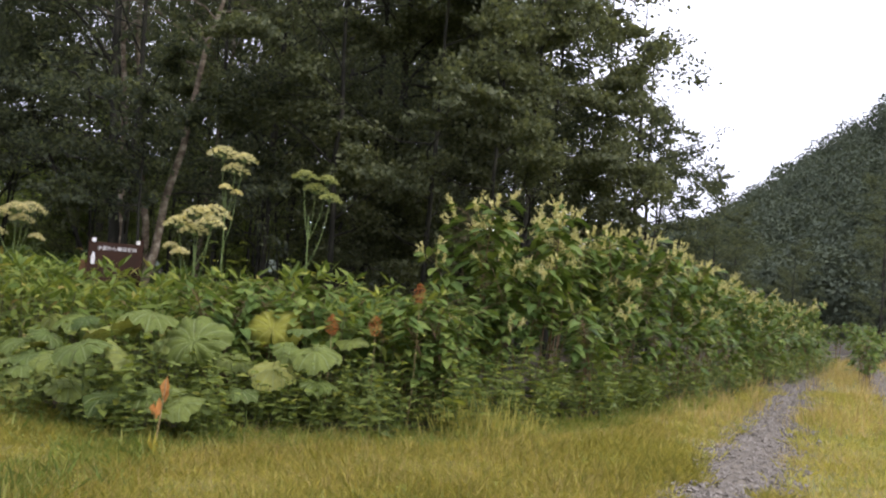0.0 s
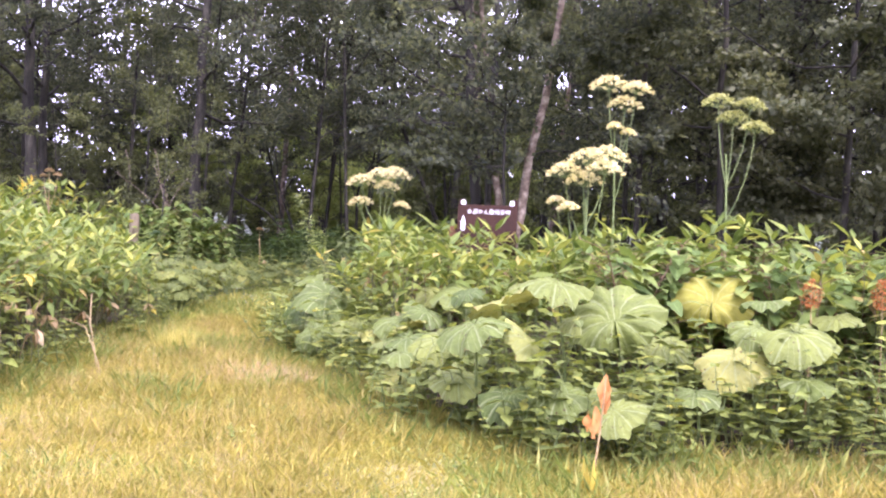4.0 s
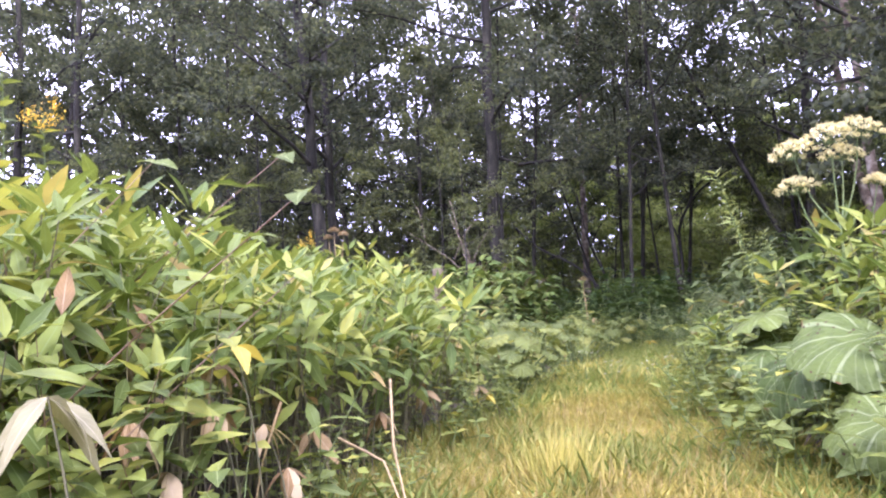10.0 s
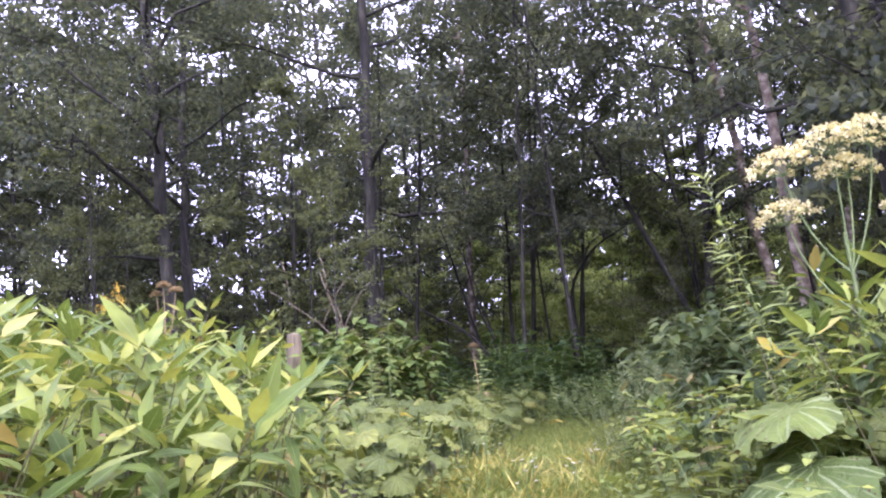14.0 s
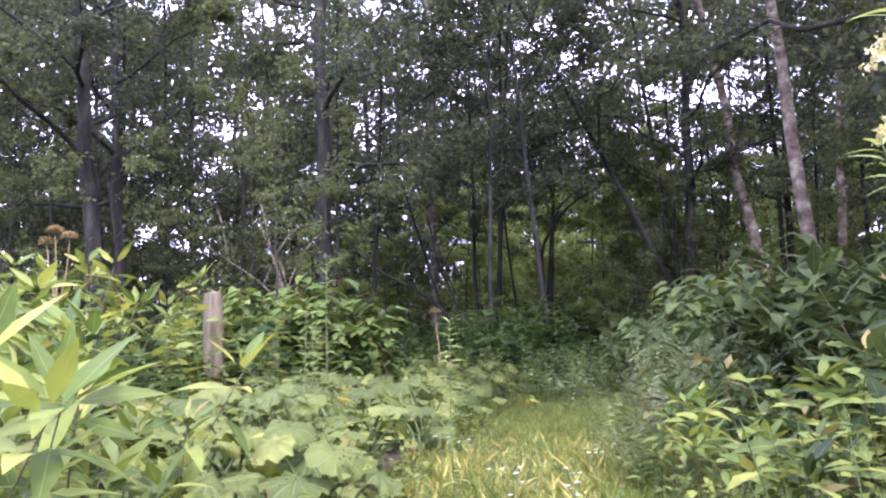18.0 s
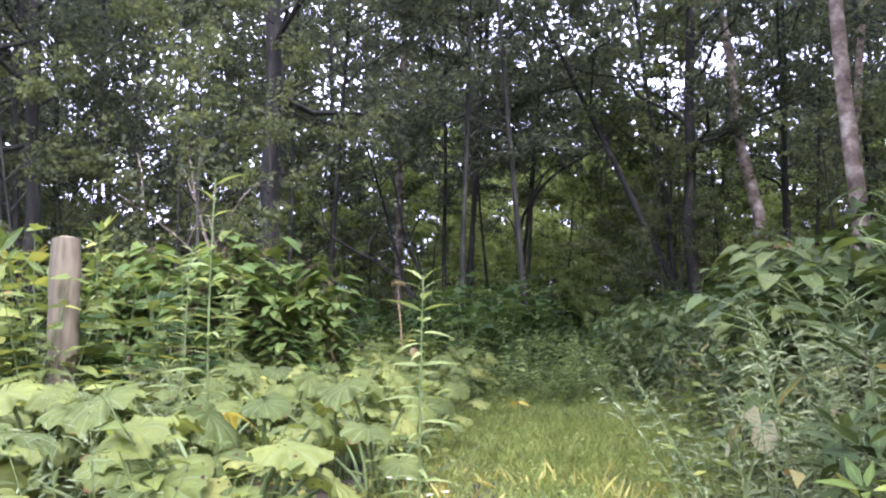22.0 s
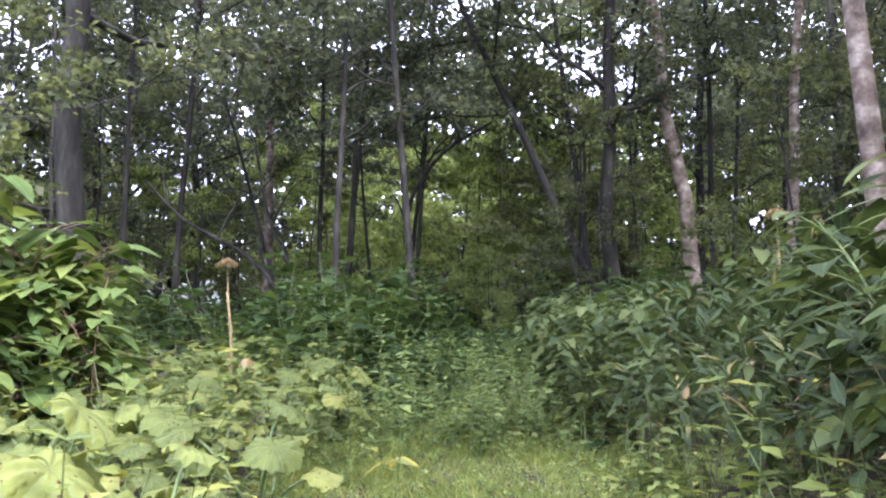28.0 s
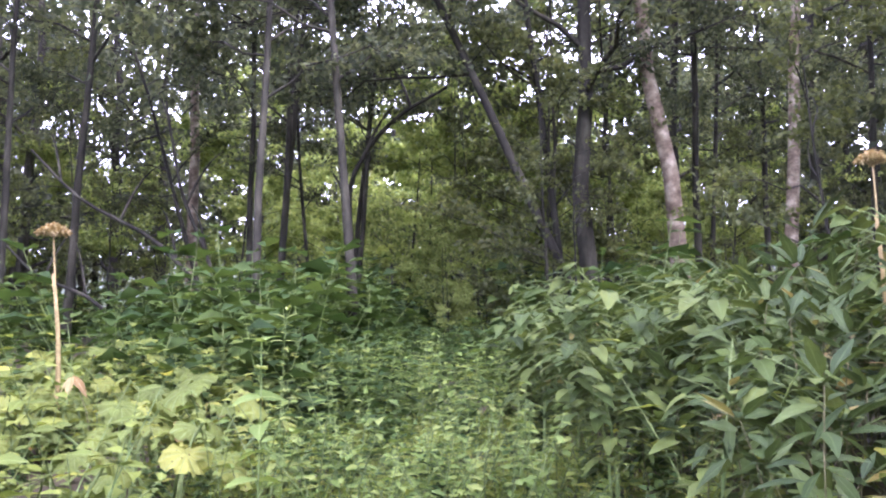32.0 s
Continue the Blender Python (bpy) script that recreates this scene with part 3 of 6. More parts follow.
def tree_template(seed, height, dbh, first, reach, leaves, size, bark, leafmat, up=0.35, fine=True, bow=0.5):
    """Trunk, limbs with twigs, and a loose crown of single leaves in sprays."""
    r = np.random.default_rng(seed)
    trunk, crown, tpl = Geo(), Geo(), []
    sway = r.uniform(-1, 1, 2) * bow
    top = np.array([sway[0] * 0.6, sway[1] * 0.6, height])
    n = 12
    axis = arc((0, 0, -0.3), top, (*sway * 0.25, 0), n)
    axis[1:-1, :2] += r.normal(0, dbh * 0.14, (n - 2, 2))
    hgt = np.linspace(0, 1, n)
    rad = dbh / 2 * (1 - 0.86 * hgt) * (1 + 0.5 * np.exp(-hgt * 26))
    trunk.add(*tube(axis, rad, 10 if fine else 7))
    tpl.append(["trunk", trunk, bark])
    ends, ways = [], []
    count = int(7 + height * 0.75)
    twigs = Geo()
    for k in range(count):
        q = first + (0.97 - first) * (k + r.random()) / count
        i = q * (n - 1)
        a = axis[int(i)] + (axis[min(int(i) + 1, n - 1)] - axis[int(i)]) * (i % 1)
        t = r.uniform(0, 2 * math.pi)
        length = reach * (0.55 + 0.6 * math.sin(math.pi * min(1, (q - first) / (1 - first) * 0.9 + 0.12))) * r.uniform(0.7, 1.15)
        way = np.array([math.cos(t), math.sin(t), up + r.uniform(-0.25, 0.35)])
        end = a + unit(way) * length
        limb = arc(a, end, (0, 0, r.uniform(-0.06, 0.14) * length), 6)
        limb[1:-1] += r.normal(0, 0.05 * length, (4, 3)) * 0.5
        lr = max(0.012, dbh * 0.22 * (1 - q * 0.7))
        g = Geo()
        g.add(*tube(limb, np.linspace(lr, 0.006, 6), 5))
        if fine and k < 9:
            tpl.append(["limb", g, bark])
        else:
            twigs.merged(g, np.eye(4), 0)
        for s in (0.35, 0.5, 0.62, 0.74, 0.86, 0.96):
            c = limb[int(s * 5)] + (limb[min(int(s * 5) + 1, 5)] - limb[int(s * 5)]) * ((s * 5) % 1)
            for _ in range(2):
                w = unit(unit(way) + r.normal(0, 0.75, 3) + (0, 0, 0.05))
                tl = length * r.uniform(0.18, 0.42)
                e = c + w * tl
                if fine:
                    twigs.add(*tube(arc(c, e, (0, 0, -0.05 * tl), 3), [0.007, 0.005, 0.003], 3))
                ends.append((c, e))
    if twigs.count:
        tpl.append(["twig", twigs, bark])
    ends = np.array(ends)
    heavy = r.random(len(ends)) ** 3.2
    which = r.choice(len(ends), leaves, p=heavy / heavy.sum())
    s = r.random((leaves, 1)) ** 0.7
    pos = ends[which, 0] + (ends[which, 1] - ends[which, 0]) * s * 1.1 + r.normal(0, 1, (leaves, 3)) * (0.19, 0.19, 0.05) * (reach / 3)
    way = unit(ends[which, 1] - ends[which, 0]) + r.normal(0, 0.8, (leaves, 3)) + (0, 0, -0.25)
    crown.put(RHOMB, spots_at(pos, way, r.normal(0, 0.8, (leaves, 3)) + (0, 0, 1), size * r.uniform(0.65, 1.3, leaves)))
    tpl.append(["crown", crown, leafmat])
    return [tuple(p) for p in tpl]


SLIM = [tree_template(31 + k, 13 + k, 0.135, 0.13, 2.7, 11000, 0.107, BARK, TREE_LEAF, 0.4) for k in range(3)]
THICK = [tree_template(41 + k, 17, 0.34, 0.24, 3.9, 14000, 0.112, BARK, TREE_LEAF) for k in range(3)]
PALE = [tree_template(51 + k, 15, 0.26, 0.5, 2.8, 6600, 0.095, PALE_BARK, TREE_LEAF, 0.5, True, 0.22) for k in range(2)]
FAR = [tree_template(61 + k, 15 + 2 * k, 0.34, 0.08, 3.8, 5600, 0.2, BARK, TREE_LEAF, 0.3, False) for k in range(4)]
YOUNG = [tree_template(71 + k, 4.5 + k, 0.07, 0.12, 1.5, 2600, 0.09, BARK, YOUNG_LEAF, 0.3, False) for k in range(4)]
BRIGHT = [tree_template(81 + k, 7 + k, 0.09, 0.06, 2.1, 3800, 0.15, BARK, SUNLIT_CLEARING, 0.3, False) for k in range(3)]

TREES = [  # x, y, lean x, lean y, diameter, kind
    (-6.3, 16.4, -0.04, -0.02, 0.26, SLIM), (-6.6, 17.0, -0.04, -0.02, 0.29, THICK), (-6.0, 16.5, 0.15, 0.06, 0.24, PALE),
    (-21.1, 20.1, -0.03, -0.01, 0.48, THICK), (-14.8, 27.0, -0.04, -0.02, 0.24, SLIM), (-2.3, 23.5, 0.0, 0.0, 0.35, THICK),
    (0.8, 27.0, -0.04, -0.02, 0.44, THICK), (-7.0, 25.9, -0.03, -0.01, 0.35, SLIM), (-17.5, 22.5, -0.02, -0.01, 0.49, THICK),
    (-22.1, 34.0, 0.02, 0.01, 0.36, PALE), (-28.3, 15.3, 0.01, 0.01, 0.41, THICK), (-29.1, 22.6, 0.02, 0.01, 0.36, SLIM),
    (-25.2, 23.4, 0.01, 0.01, 0.41, SLIM), (-16.0, 26.3, 0.03, 0.03, 0.22, SLIM), (-23.1, 22.0, 0.01, 0.01, 0.45, THICK),
    (-26.2, 26.2, 0.02, 0.01, 0.34, SLIM), (-26.4, 29.4, 0.02, 0.01, 0.30, SLIM), (-30.3, 21.7, -0.02, -0.01, 0.38, SLIM),
    (-29.3, 27.2, 0.01, 0.01, 0.36, SLIM), (-21.1, 27.4, 0.05, 0.03, 0.23, SLIM), (-19.8, 32.8, 0.04, 0.02, 0.26, SLIM),
    (-18.3, 31.3, 0.06, 0.04, 0.28, SLIM), (-17.2, 32.4, 0.10, 0.06, 0.22, SLIM), (-8.55, 22.6, -0.06, -0.03, 0.29, PALE),
    (-10.65, 30.7, -0.12, -0.03, 0.38, PALE), (-9.3, 31.3, 0.07, 0.02, 0.30, PALE),
    (-20.9, 28.6, 0.07, 0.02, 0.26, SLIM), (-18.8, 32.0, 0.10, 0.03, 0.30, SLIM), (-18.9, 34.0, -0.04, -0.01, 0.18, SLIM),
    (-18.6, 35.1, 0.09, 0.03, 0.24, SLIM), (-12.0, 29.7, -0.46, -0.10, 0.36, SLIM), (-12.25, 29.9, 0.01, 0.0, 0.42, THICK), (-12.5, 30.3, -0.08, 0.0, 0.24, SLIM),
    (-13.0, 35.8, 0.06, 0.02, 0.25, SLIM), (-10.5, 36.6, 0.06, 0.02, 0.23, SLIM), (-19.8, 31.4, -0.35, 0.02, 0.18, SLIM),
    (-4.2, 19.5, 0.02, 0.0, 0.24, SLIM), (-1.5, 20.5, 0.0, 0.02, 0.40, THICK), (-5.0, 22.5, 0.03, 0.0, 0.26, SLIM), (-3.4, 26.5, 0.0, 0.0, 0.42, THICK), (1.6, 22.4, 0.04, 0.0, 0.28, SLIM),
    (2.2, 23.6, 0.0, 0.0, 0.42, THICK),
    (1.0, 19.6, 0.05, 0.0, 0.22, SLIM), (-6.0, 31.0, 0.02, 0.0, 0.28, SLIM), (-4.0, 29.5, 0.0, 0.0, 0.40, THICK), (-7.6, 33.5, 0.02, 0.0, 0.26, SLIM),
    (-3.2, 33.0, 0.0, 0.0, 0.40, THICK), (-9.0, 39.0, 0.02, 0.0, 0.30, SLIM), (-6.0, 36.5, 0.0, 0.0, 0.42, THICK), (-0.8, 30.5, 0.0, 0.0, 0.30, SLIM),
    (-10.6, 32.6, 0.02, 0.0, 0.26, SLIM), (-11.3, 37.6, 0.0, 0.02, 0.40, THICK),
]
AIRY = [tree_template(91 + k, 14 + k, 0.135, 0.24, 2.8, 7800, 0.104, BARK, TREE_LEAF, 0.4) for k in range(3)]
NATIVE = {id(SLIM): 0.24, id(THICK): 0.46, id(PALE): 0.32}  # diameters before thinning


def lean_pose(x, y, lx, ly, turn, size):
    ax = Vector((0, 0, 1)).rotation_difference(Vector((lx, ly, 1))).to_matrix().to_4x4()
    return Matrix.Translation((x, y, float(ground_z(x, y)))) @ ax @ Matrix.Rotation(turn, 4, "Z") @ Matrix.Scale(size, 4)


r_tree = random.Random(3)
for k, (x, y, lx, ly, dia, kind) in enumerate(TREES):
    size = min(1.25, max(0.75, dia / NATIVE[id(kind)]))
    pale = kind is PALE
    if kind is SLIM and y > 26:
        kind = AIRY
    grow("birch_tree" if pale else "tree", kind[k % len(kind)], lean_pose(x, y, lx, ly, r_tree.uniform(0, 6.28), size),
         "pale-barked slender birch with patchy lichen" if pale else ("stout dark-barked forest tree in full leaf" if dia > 0.33 else "slim dark-barked forest tree in full leaf"), "tree", "forest trees")
# the wood behind
r_far = random.Random(5)
taken = [(t[0], t[1]) for t in TREES]
for k in range(900):
    x, y = r_far.uniform(-62, 8), r_far.uniform(20, 62)
    w = road_side(x, y)
    gap = abs(x + 13.6 + (y - 24) * 0.40) < 1.6 and y < 44
    if w < 13.5 or w > 58 or gap or (y < 52 and -25 < x < -8) or (y < 36 and -24 < x < -4) or (x < -20 and y > 28 and k % 2) or (x < -20 and y < 24 and x > -33):
        continue
    if min(math.hypot(x - a, y - b) for a, b in taken) < 3.1:
        continue
    taken.append((x, y))
    grow("tree", FAR[k % 4], lean_pose(x, y, r_far.gauss(0, 0.03), r_far.gauss(0, 0.03), r_far.uniform(0, 6.28), r_far.uniform(0.85, 1.2)),
         "dark-barked tree deep in the wood", "tree", "trees of the wood behind")
    if len(taken) > 140:
        break
for k in range(400):
    x, y = r_far.uniform(-34, 6), r_far.uniform(17, 42)
    if road_side(x, y) < 9.5 or abs(x + 13.3 + (y - 24) * 0.45) < 1.5 or x > float(left_edge(y)) - 2.5 and x < float(right_edge(y)) + 2.0:
        continue
    if min(math.hypot(x - a, y - b) for a, b in taken) < 1.3:
        continue
    taken.append((x, y))
    grow("sapling", YOUNG[k % 4], lean_pose(x, y, r_far.gauss(0, 0.06), r_far.gauss(0, 0.06), r_far.uniform(0, 6.28), r_far.uniform(0.6, 1.15)),
         "young broadleaf sapling under the trees", "sapling", "saplings under the trees")
    if len(taken) > 185:
        break
for k in range(300):
    x, y = r_far.uniform(-31, -8), r_far.uniform(33, 52)
    if min(math.hypot(x - a, y - b) for a, b in taken) < 1.6:
        continue
    taken.append((x, y))
    grow("sapling", BRIGHT[k % 3], lean_pose(x, y, r_far.gauss(0, 0.05), r_far.gauss(0, 0.05), r_far.uniform(0, 6.28), r_far.uniform(0.6, 1.1)),
         "young tree in the clearing behind, leaves coloured as sunlit", "sapling", "young trees in the clearing")
    if len(taken) > 246:
        break
for k, (x, y, z) in enumerate(((-12.6, 29.2, 1.0), (-12.3, 31.2, 0.9), (-12.9, 30.6, 1.3), (-11.9, 31.9, 1.2), (-12.2, 28.8, 0.7), (-13.3, 31.5, 1.2))):
    grow("sapling", YOUNG[k % 4], spot(x, y, k * 1.3, z), "young broadleaf sapling under the trees", "sapling", "saplings under the trees")
for k, (x, y, z) in enumerate(((-14.3, 29.4, 0.2), (-13.9, 30.3, 0.24), (-14.8, 30.6, 0.26), (-15.4, 33.0, 0.4), (-14.7, 34.2, 0.62), (-16.2, 35.4, 0.8), (-15.0, 36.6, 0.9), (-17.3, 36.8, 0.85))):
    grow("sapling", BRIGHT[k % 3], spot(x, y, k * 1.7, z), "young tree in the clearing behind, leaves coloured as sunlit", "sapling", "young trees in the clearing")
# trees at the wood's edge by the road, in the sunlit leaf tone
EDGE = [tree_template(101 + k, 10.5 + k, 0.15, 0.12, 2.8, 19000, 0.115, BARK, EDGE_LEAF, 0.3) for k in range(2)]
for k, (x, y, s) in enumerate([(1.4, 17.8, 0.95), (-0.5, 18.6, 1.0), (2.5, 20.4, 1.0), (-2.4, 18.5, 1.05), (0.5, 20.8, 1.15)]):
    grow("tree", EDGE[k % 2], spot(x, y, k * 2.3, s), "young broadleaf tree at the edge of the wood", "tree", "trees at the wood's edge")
# a low spreading tree behind the sign
LOW = tree_template(111, 4.9, 0.09, 0.5, 2.1, 7500, 0.09, BARK, TREE_LEAF, 0.12)
grow("tree", LOW, spot(-5.5, 15.3, 0.8, 0.97), "low spreading tree behind the sign", "tree", "trees at the wood's edge")
# trees along the far road, and three closing sky gaps in the camera's view
for k, (x, y, s) in enumerate([(18, 58, 0.33), (26, 62, 0.38), (31, 60, 0.6), (37, 58, 0.65), (33, 50, 0.5), (24, 70, 0.45), (13.2, 42, 0.4), (14.8, 45, 0.42), (16.2, 48, 0.45), (17.6, 52, 0.46), (12.0, 40, 0.38), (10.6, 36, 0.34), (23.5, 45, 0.42), (25, 49, 0.46), (22, 54, 0.33), (24, 58, 0.36), (7.0, 30, 0.62), (9.2, 38, 0.55), (6.0, 34, 0.75), (-9.0, 47, 0.9), (-6.0, 47, 0.9), (-11.5, 54, 0.95), (6.2, 28, 0.6), (8.3, 34, 0.6), (5.4, 30, 0.7), (40, 66, 0.9), (45, 58, 0.8)]):
    grow("tree", FAR[(k + 1) % 4], spot(x, y, k * 1.3, s), "leafy tree of the far tree line", "tree", "trees at the far road")


def hill():
    """A wooded ridge: slope sheet and crowns of leaf clumps."""
    r = np.random.default_rng(9)
    g = Geo()

    def ridge(a):
        d = np.degrees(a)
        return np.interp(d, [-180, -60, -36, -29, -24, -20, -17, -12, 20, 60, 180], [40, 80, 96, 77, 56, 40, 28, 22, 18, 22, 40])

    az = np.radians(np.linspace(-178, 182, 121))
    rings = [150, 190, 240, 300, 340]
    rise = [0.0, 0.32, 0.68, 1.0, 0.9]
    v = [(q * -math.sin(a), q * math.cos(a), h * float(ridge(a)) - 1.0 + (2 if h else -3)) for q, h in zip(rings, rise) for a in az]
    n = len(az)
    f = [(j * n + i, j * n + i + 1, (j + 1) * n + i + 1, (j + 1) * n + i) for j in range(4) for i in range(n - 1)]
    g.add(v, f)
    hill_ob = tagged(new("hill", g.mesh("hill", [HAZED_HILL_LEAF])), "steep wooded hillside beyond the road", "hill", kind="structure")
    c = Geo()
    for k in range(640):
        a = math.radians(r.uniform(-32, -12) if k < 560 else r.uniform(-180, 180))
        q = r.uniform(150, 300)
        h = np.interp(q, rings, rise) * float(ridge(a)) - 1
        rad = r.uniform(3.6, 6.5)
        m = 330
        d = unit(r.normal(0, 1, (m, 3)) + (0, 0, 0.5))
        pos = np.array([q * -math.sin(a), q * math.cos(a), h + rad * 0.8]) + d * rad * (r.random((m, 1)) ** 0.2) * (1, 1, 1.15)
        c.put(RHOMB, spots_at(pos, r.normal(0, 1, (m, 3)), d + r.normal(0, 0.3, (m, 3)), r.uniform(0.5, 1.0, m)))
    tagged(new("hill_woods", c.mesh("hill_woods", [HAZED_HILL_LEAF])), "dense green woods on the hillside", "woods", kind="stuff")


hill()


def wood_edge():
    """The depth of the wood: a wide belt of leafy crowns, thinning out towards the top."""
    r = np.random.default_rng(12)
    c = Geo()
    gaps = ((52.0, 15.0, 3.2), (44.0, 16.0, 2.6), (47.5, 11.5, 1.6), (36.0, 12.0, 1.5), (20.5, 19.0, 3.0), (17.0, 12.0, 2.2), (10.0, 15.0, 2.5), (60.0, 13.0, 2.5), (19.0, 8.0, 1.6), (38.0, 20.0, 3.0))  # bearing, height and width, in degrees, of openings fitted to the camera's view
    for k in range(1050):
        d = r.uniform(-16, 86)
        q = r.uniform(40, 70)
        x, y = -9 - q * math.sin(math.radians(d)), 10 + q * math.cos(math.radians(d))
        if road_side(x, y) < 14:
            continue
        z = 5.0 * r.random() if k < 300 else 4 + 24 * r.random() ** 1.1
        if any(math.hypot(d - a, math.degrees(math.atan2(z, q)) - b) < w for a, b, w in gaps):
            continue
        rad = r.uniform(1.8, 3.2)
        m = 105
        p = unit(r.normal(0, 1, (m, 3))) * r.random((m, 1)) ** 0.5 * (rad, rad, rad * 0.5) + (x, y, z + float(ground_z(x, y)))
        # Three clumps in ten use the lighter leaf, putting light into their colour.
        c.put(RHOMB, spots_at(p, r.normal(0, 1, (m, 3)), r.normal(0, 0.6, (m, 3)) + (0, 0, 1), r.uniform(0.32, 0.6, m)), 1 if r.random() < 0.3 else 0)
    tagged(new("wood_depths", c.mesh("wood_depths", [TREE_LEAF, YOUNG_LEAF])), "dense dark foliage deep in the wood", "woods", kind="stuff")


wood_edge()

# ---- plants ----
SASA_LEAF = leaf(0.34, 5, 0.42, 0.3, 0.12)
SASA_UP = leaf(0.31, 5, 0.42, 0.08, 0.25)
OVATE = leaf(0.62, 3, 0.36, 0.22, 0.22, 0.3)
OVATE_LITE = leaf(0.6, 2, 0.4, 0.2, 0.2, 0.3)
BROAD = (RHOMB[0] * (1.0, 1, 1), RHOMB[1], RHOMB[2])
HEART = leaf(0.72, 4, 0.30, 0.26, 0.16, 0.75)
LANCE = leaf(0.145, 6, 0.35, 0.5, 0.14)
NARROW = leaf(0.16, 2, 0.4, 0.2, 0.2)


def sasa(seed, culms=3, tall=1.25, single=False, size=1.0, mat=None):
    """A clump of broad-leaved dwarf bamboo; single: every leaf a part of its own."""
    r = np.random.default_rng(seed)
    out, green, dead = [], Geo(), Geo()
    for c in range(culms):
        base = np.array([*r.normal(0, 0.11, 2), -0.05])
        h = tall * r.uniform(0.66, 1.12)
        tip = base + (*r.normal(0, 0.16 * tall, 2), h)
        ax = arc(base, tip, (*r.normal(0, 0.05, 2), 0), 6)
        stem = Geo()
        stem.add(*tube(ax, np.linspace(0.006, 0.003, 6), 4))
        out.append(("culm", stem, CULM))
        for node in range(4):
            q = 5 * (1.0, 0.94, 0.86, 0.75)[node] - 1e-6
            p = ax[int(q)] + (ax[int(q) + 1] - ax[int(q)]) * (q % 1)
            k = 5 if node == 0 else r.integers(2, 4)
            t0 = r.uniform(0, 6.28)
            for j in range(k):
                t = t0 + j * 2 * math.pi / k + r.normal(0, 0.3)
                lift = (0.75, 0.3, 0.0, -0.35)[node] + r.normal(0, 0.32)
                way = np.array([[math.cos(t), math.sin(t), lift]])
                m = spots_at(p[None] + way * 0.03, way, np.array([[0, 0, 1.0]]) + r.normal(0, 0.3, (1, 3)), size * r.uniform(0.18, 0.32))
                old = r.random() < 0.015 + 0.08 * (node == 3)
                if single:
                    g = Geo()
                    g.put(SASA_UP if lift > 0.5 else SASA_LEAF, m)
                    out.append(("withered_leaf", g, DEAD_LEAF) if old else ("leaf", g, mat or SASA))
                else:
                    (dead if old else green).put(SASA_UP if lift > 0.5 else SASA_LEAF, m)
    if green.count:
        out.append(("foliage", green, mat or SASA))
    if dead.count:
        out.append(("withered_foliage", dead, DEAD_LEAF))
    return out


def butterbur(seed, n=4, tall=0.85, big=0.3, face=1.5, mat=None):
    """Butterbur: several long stalks, one great round leaf on each, most of them turned to the plant's front (-y)."""
    r = np.random.default_rng(seed)
    out = []
    for k in range(n):
        t = -math.pi / 2 + (2 * (k + 0.5) / n - 1) * face + r.uniform(-0.35, 0.35)
        h = tall * (0.34 + 0.72 * ((k * 0.618 + r.uniform(0, 0.25)) % 1))
        o = r.uniform(0.12, 0.3) + 0.28 * (1 - h / tall)
        end = np.array([math.cos(t) * o, math.sin(t) * o, h])
        stalk = Geo()
        stalk.add(*tube(arc((0.02 * k - 0.03, 0, -0.05), end, (-math.cos(t) * 0.06, -math.sin(t) * 0.06, 0.03), 6), np.linspace(0.011, 0.007, 6), 6))
        v, tri, quad, uv = fan_leaf(seed * 10 + k, cup=r.uniform(0.05, 0.3))
        s = big * r.uniform(0.7, 1.2)
        tilt = r.uniform(0.15, 0.75) + 0.25 * (1 - h / tall)
        up = np.array([[math.cos(t) * math.sin(tilt), math.sin(t) * math.sin(tilt), math.cos(tilt)]]) + r.normal(0, 0.12, (1, 3))
        m = spots_at(end[None], np.array([[math.cos(t), math.sin(t), -math.tan(tilt)]]), up, s)[0]
        blade = Geo()
        w = v @ m[:3, :3].T + m[:3, 3]
        blade.add(w, tri, uv)
        blade.f.append(quad)
        blade.mi.append(np.zeros(len(quad), int))
        blade.v.append(np.zeros((0, 3)))
        blade.uv.append(np.zeros((0, 2)))
        out += [("leaf_stalk", stalk, STEM), ("leaf_blade", blade, mat or BUTTERBUR)]
    return out


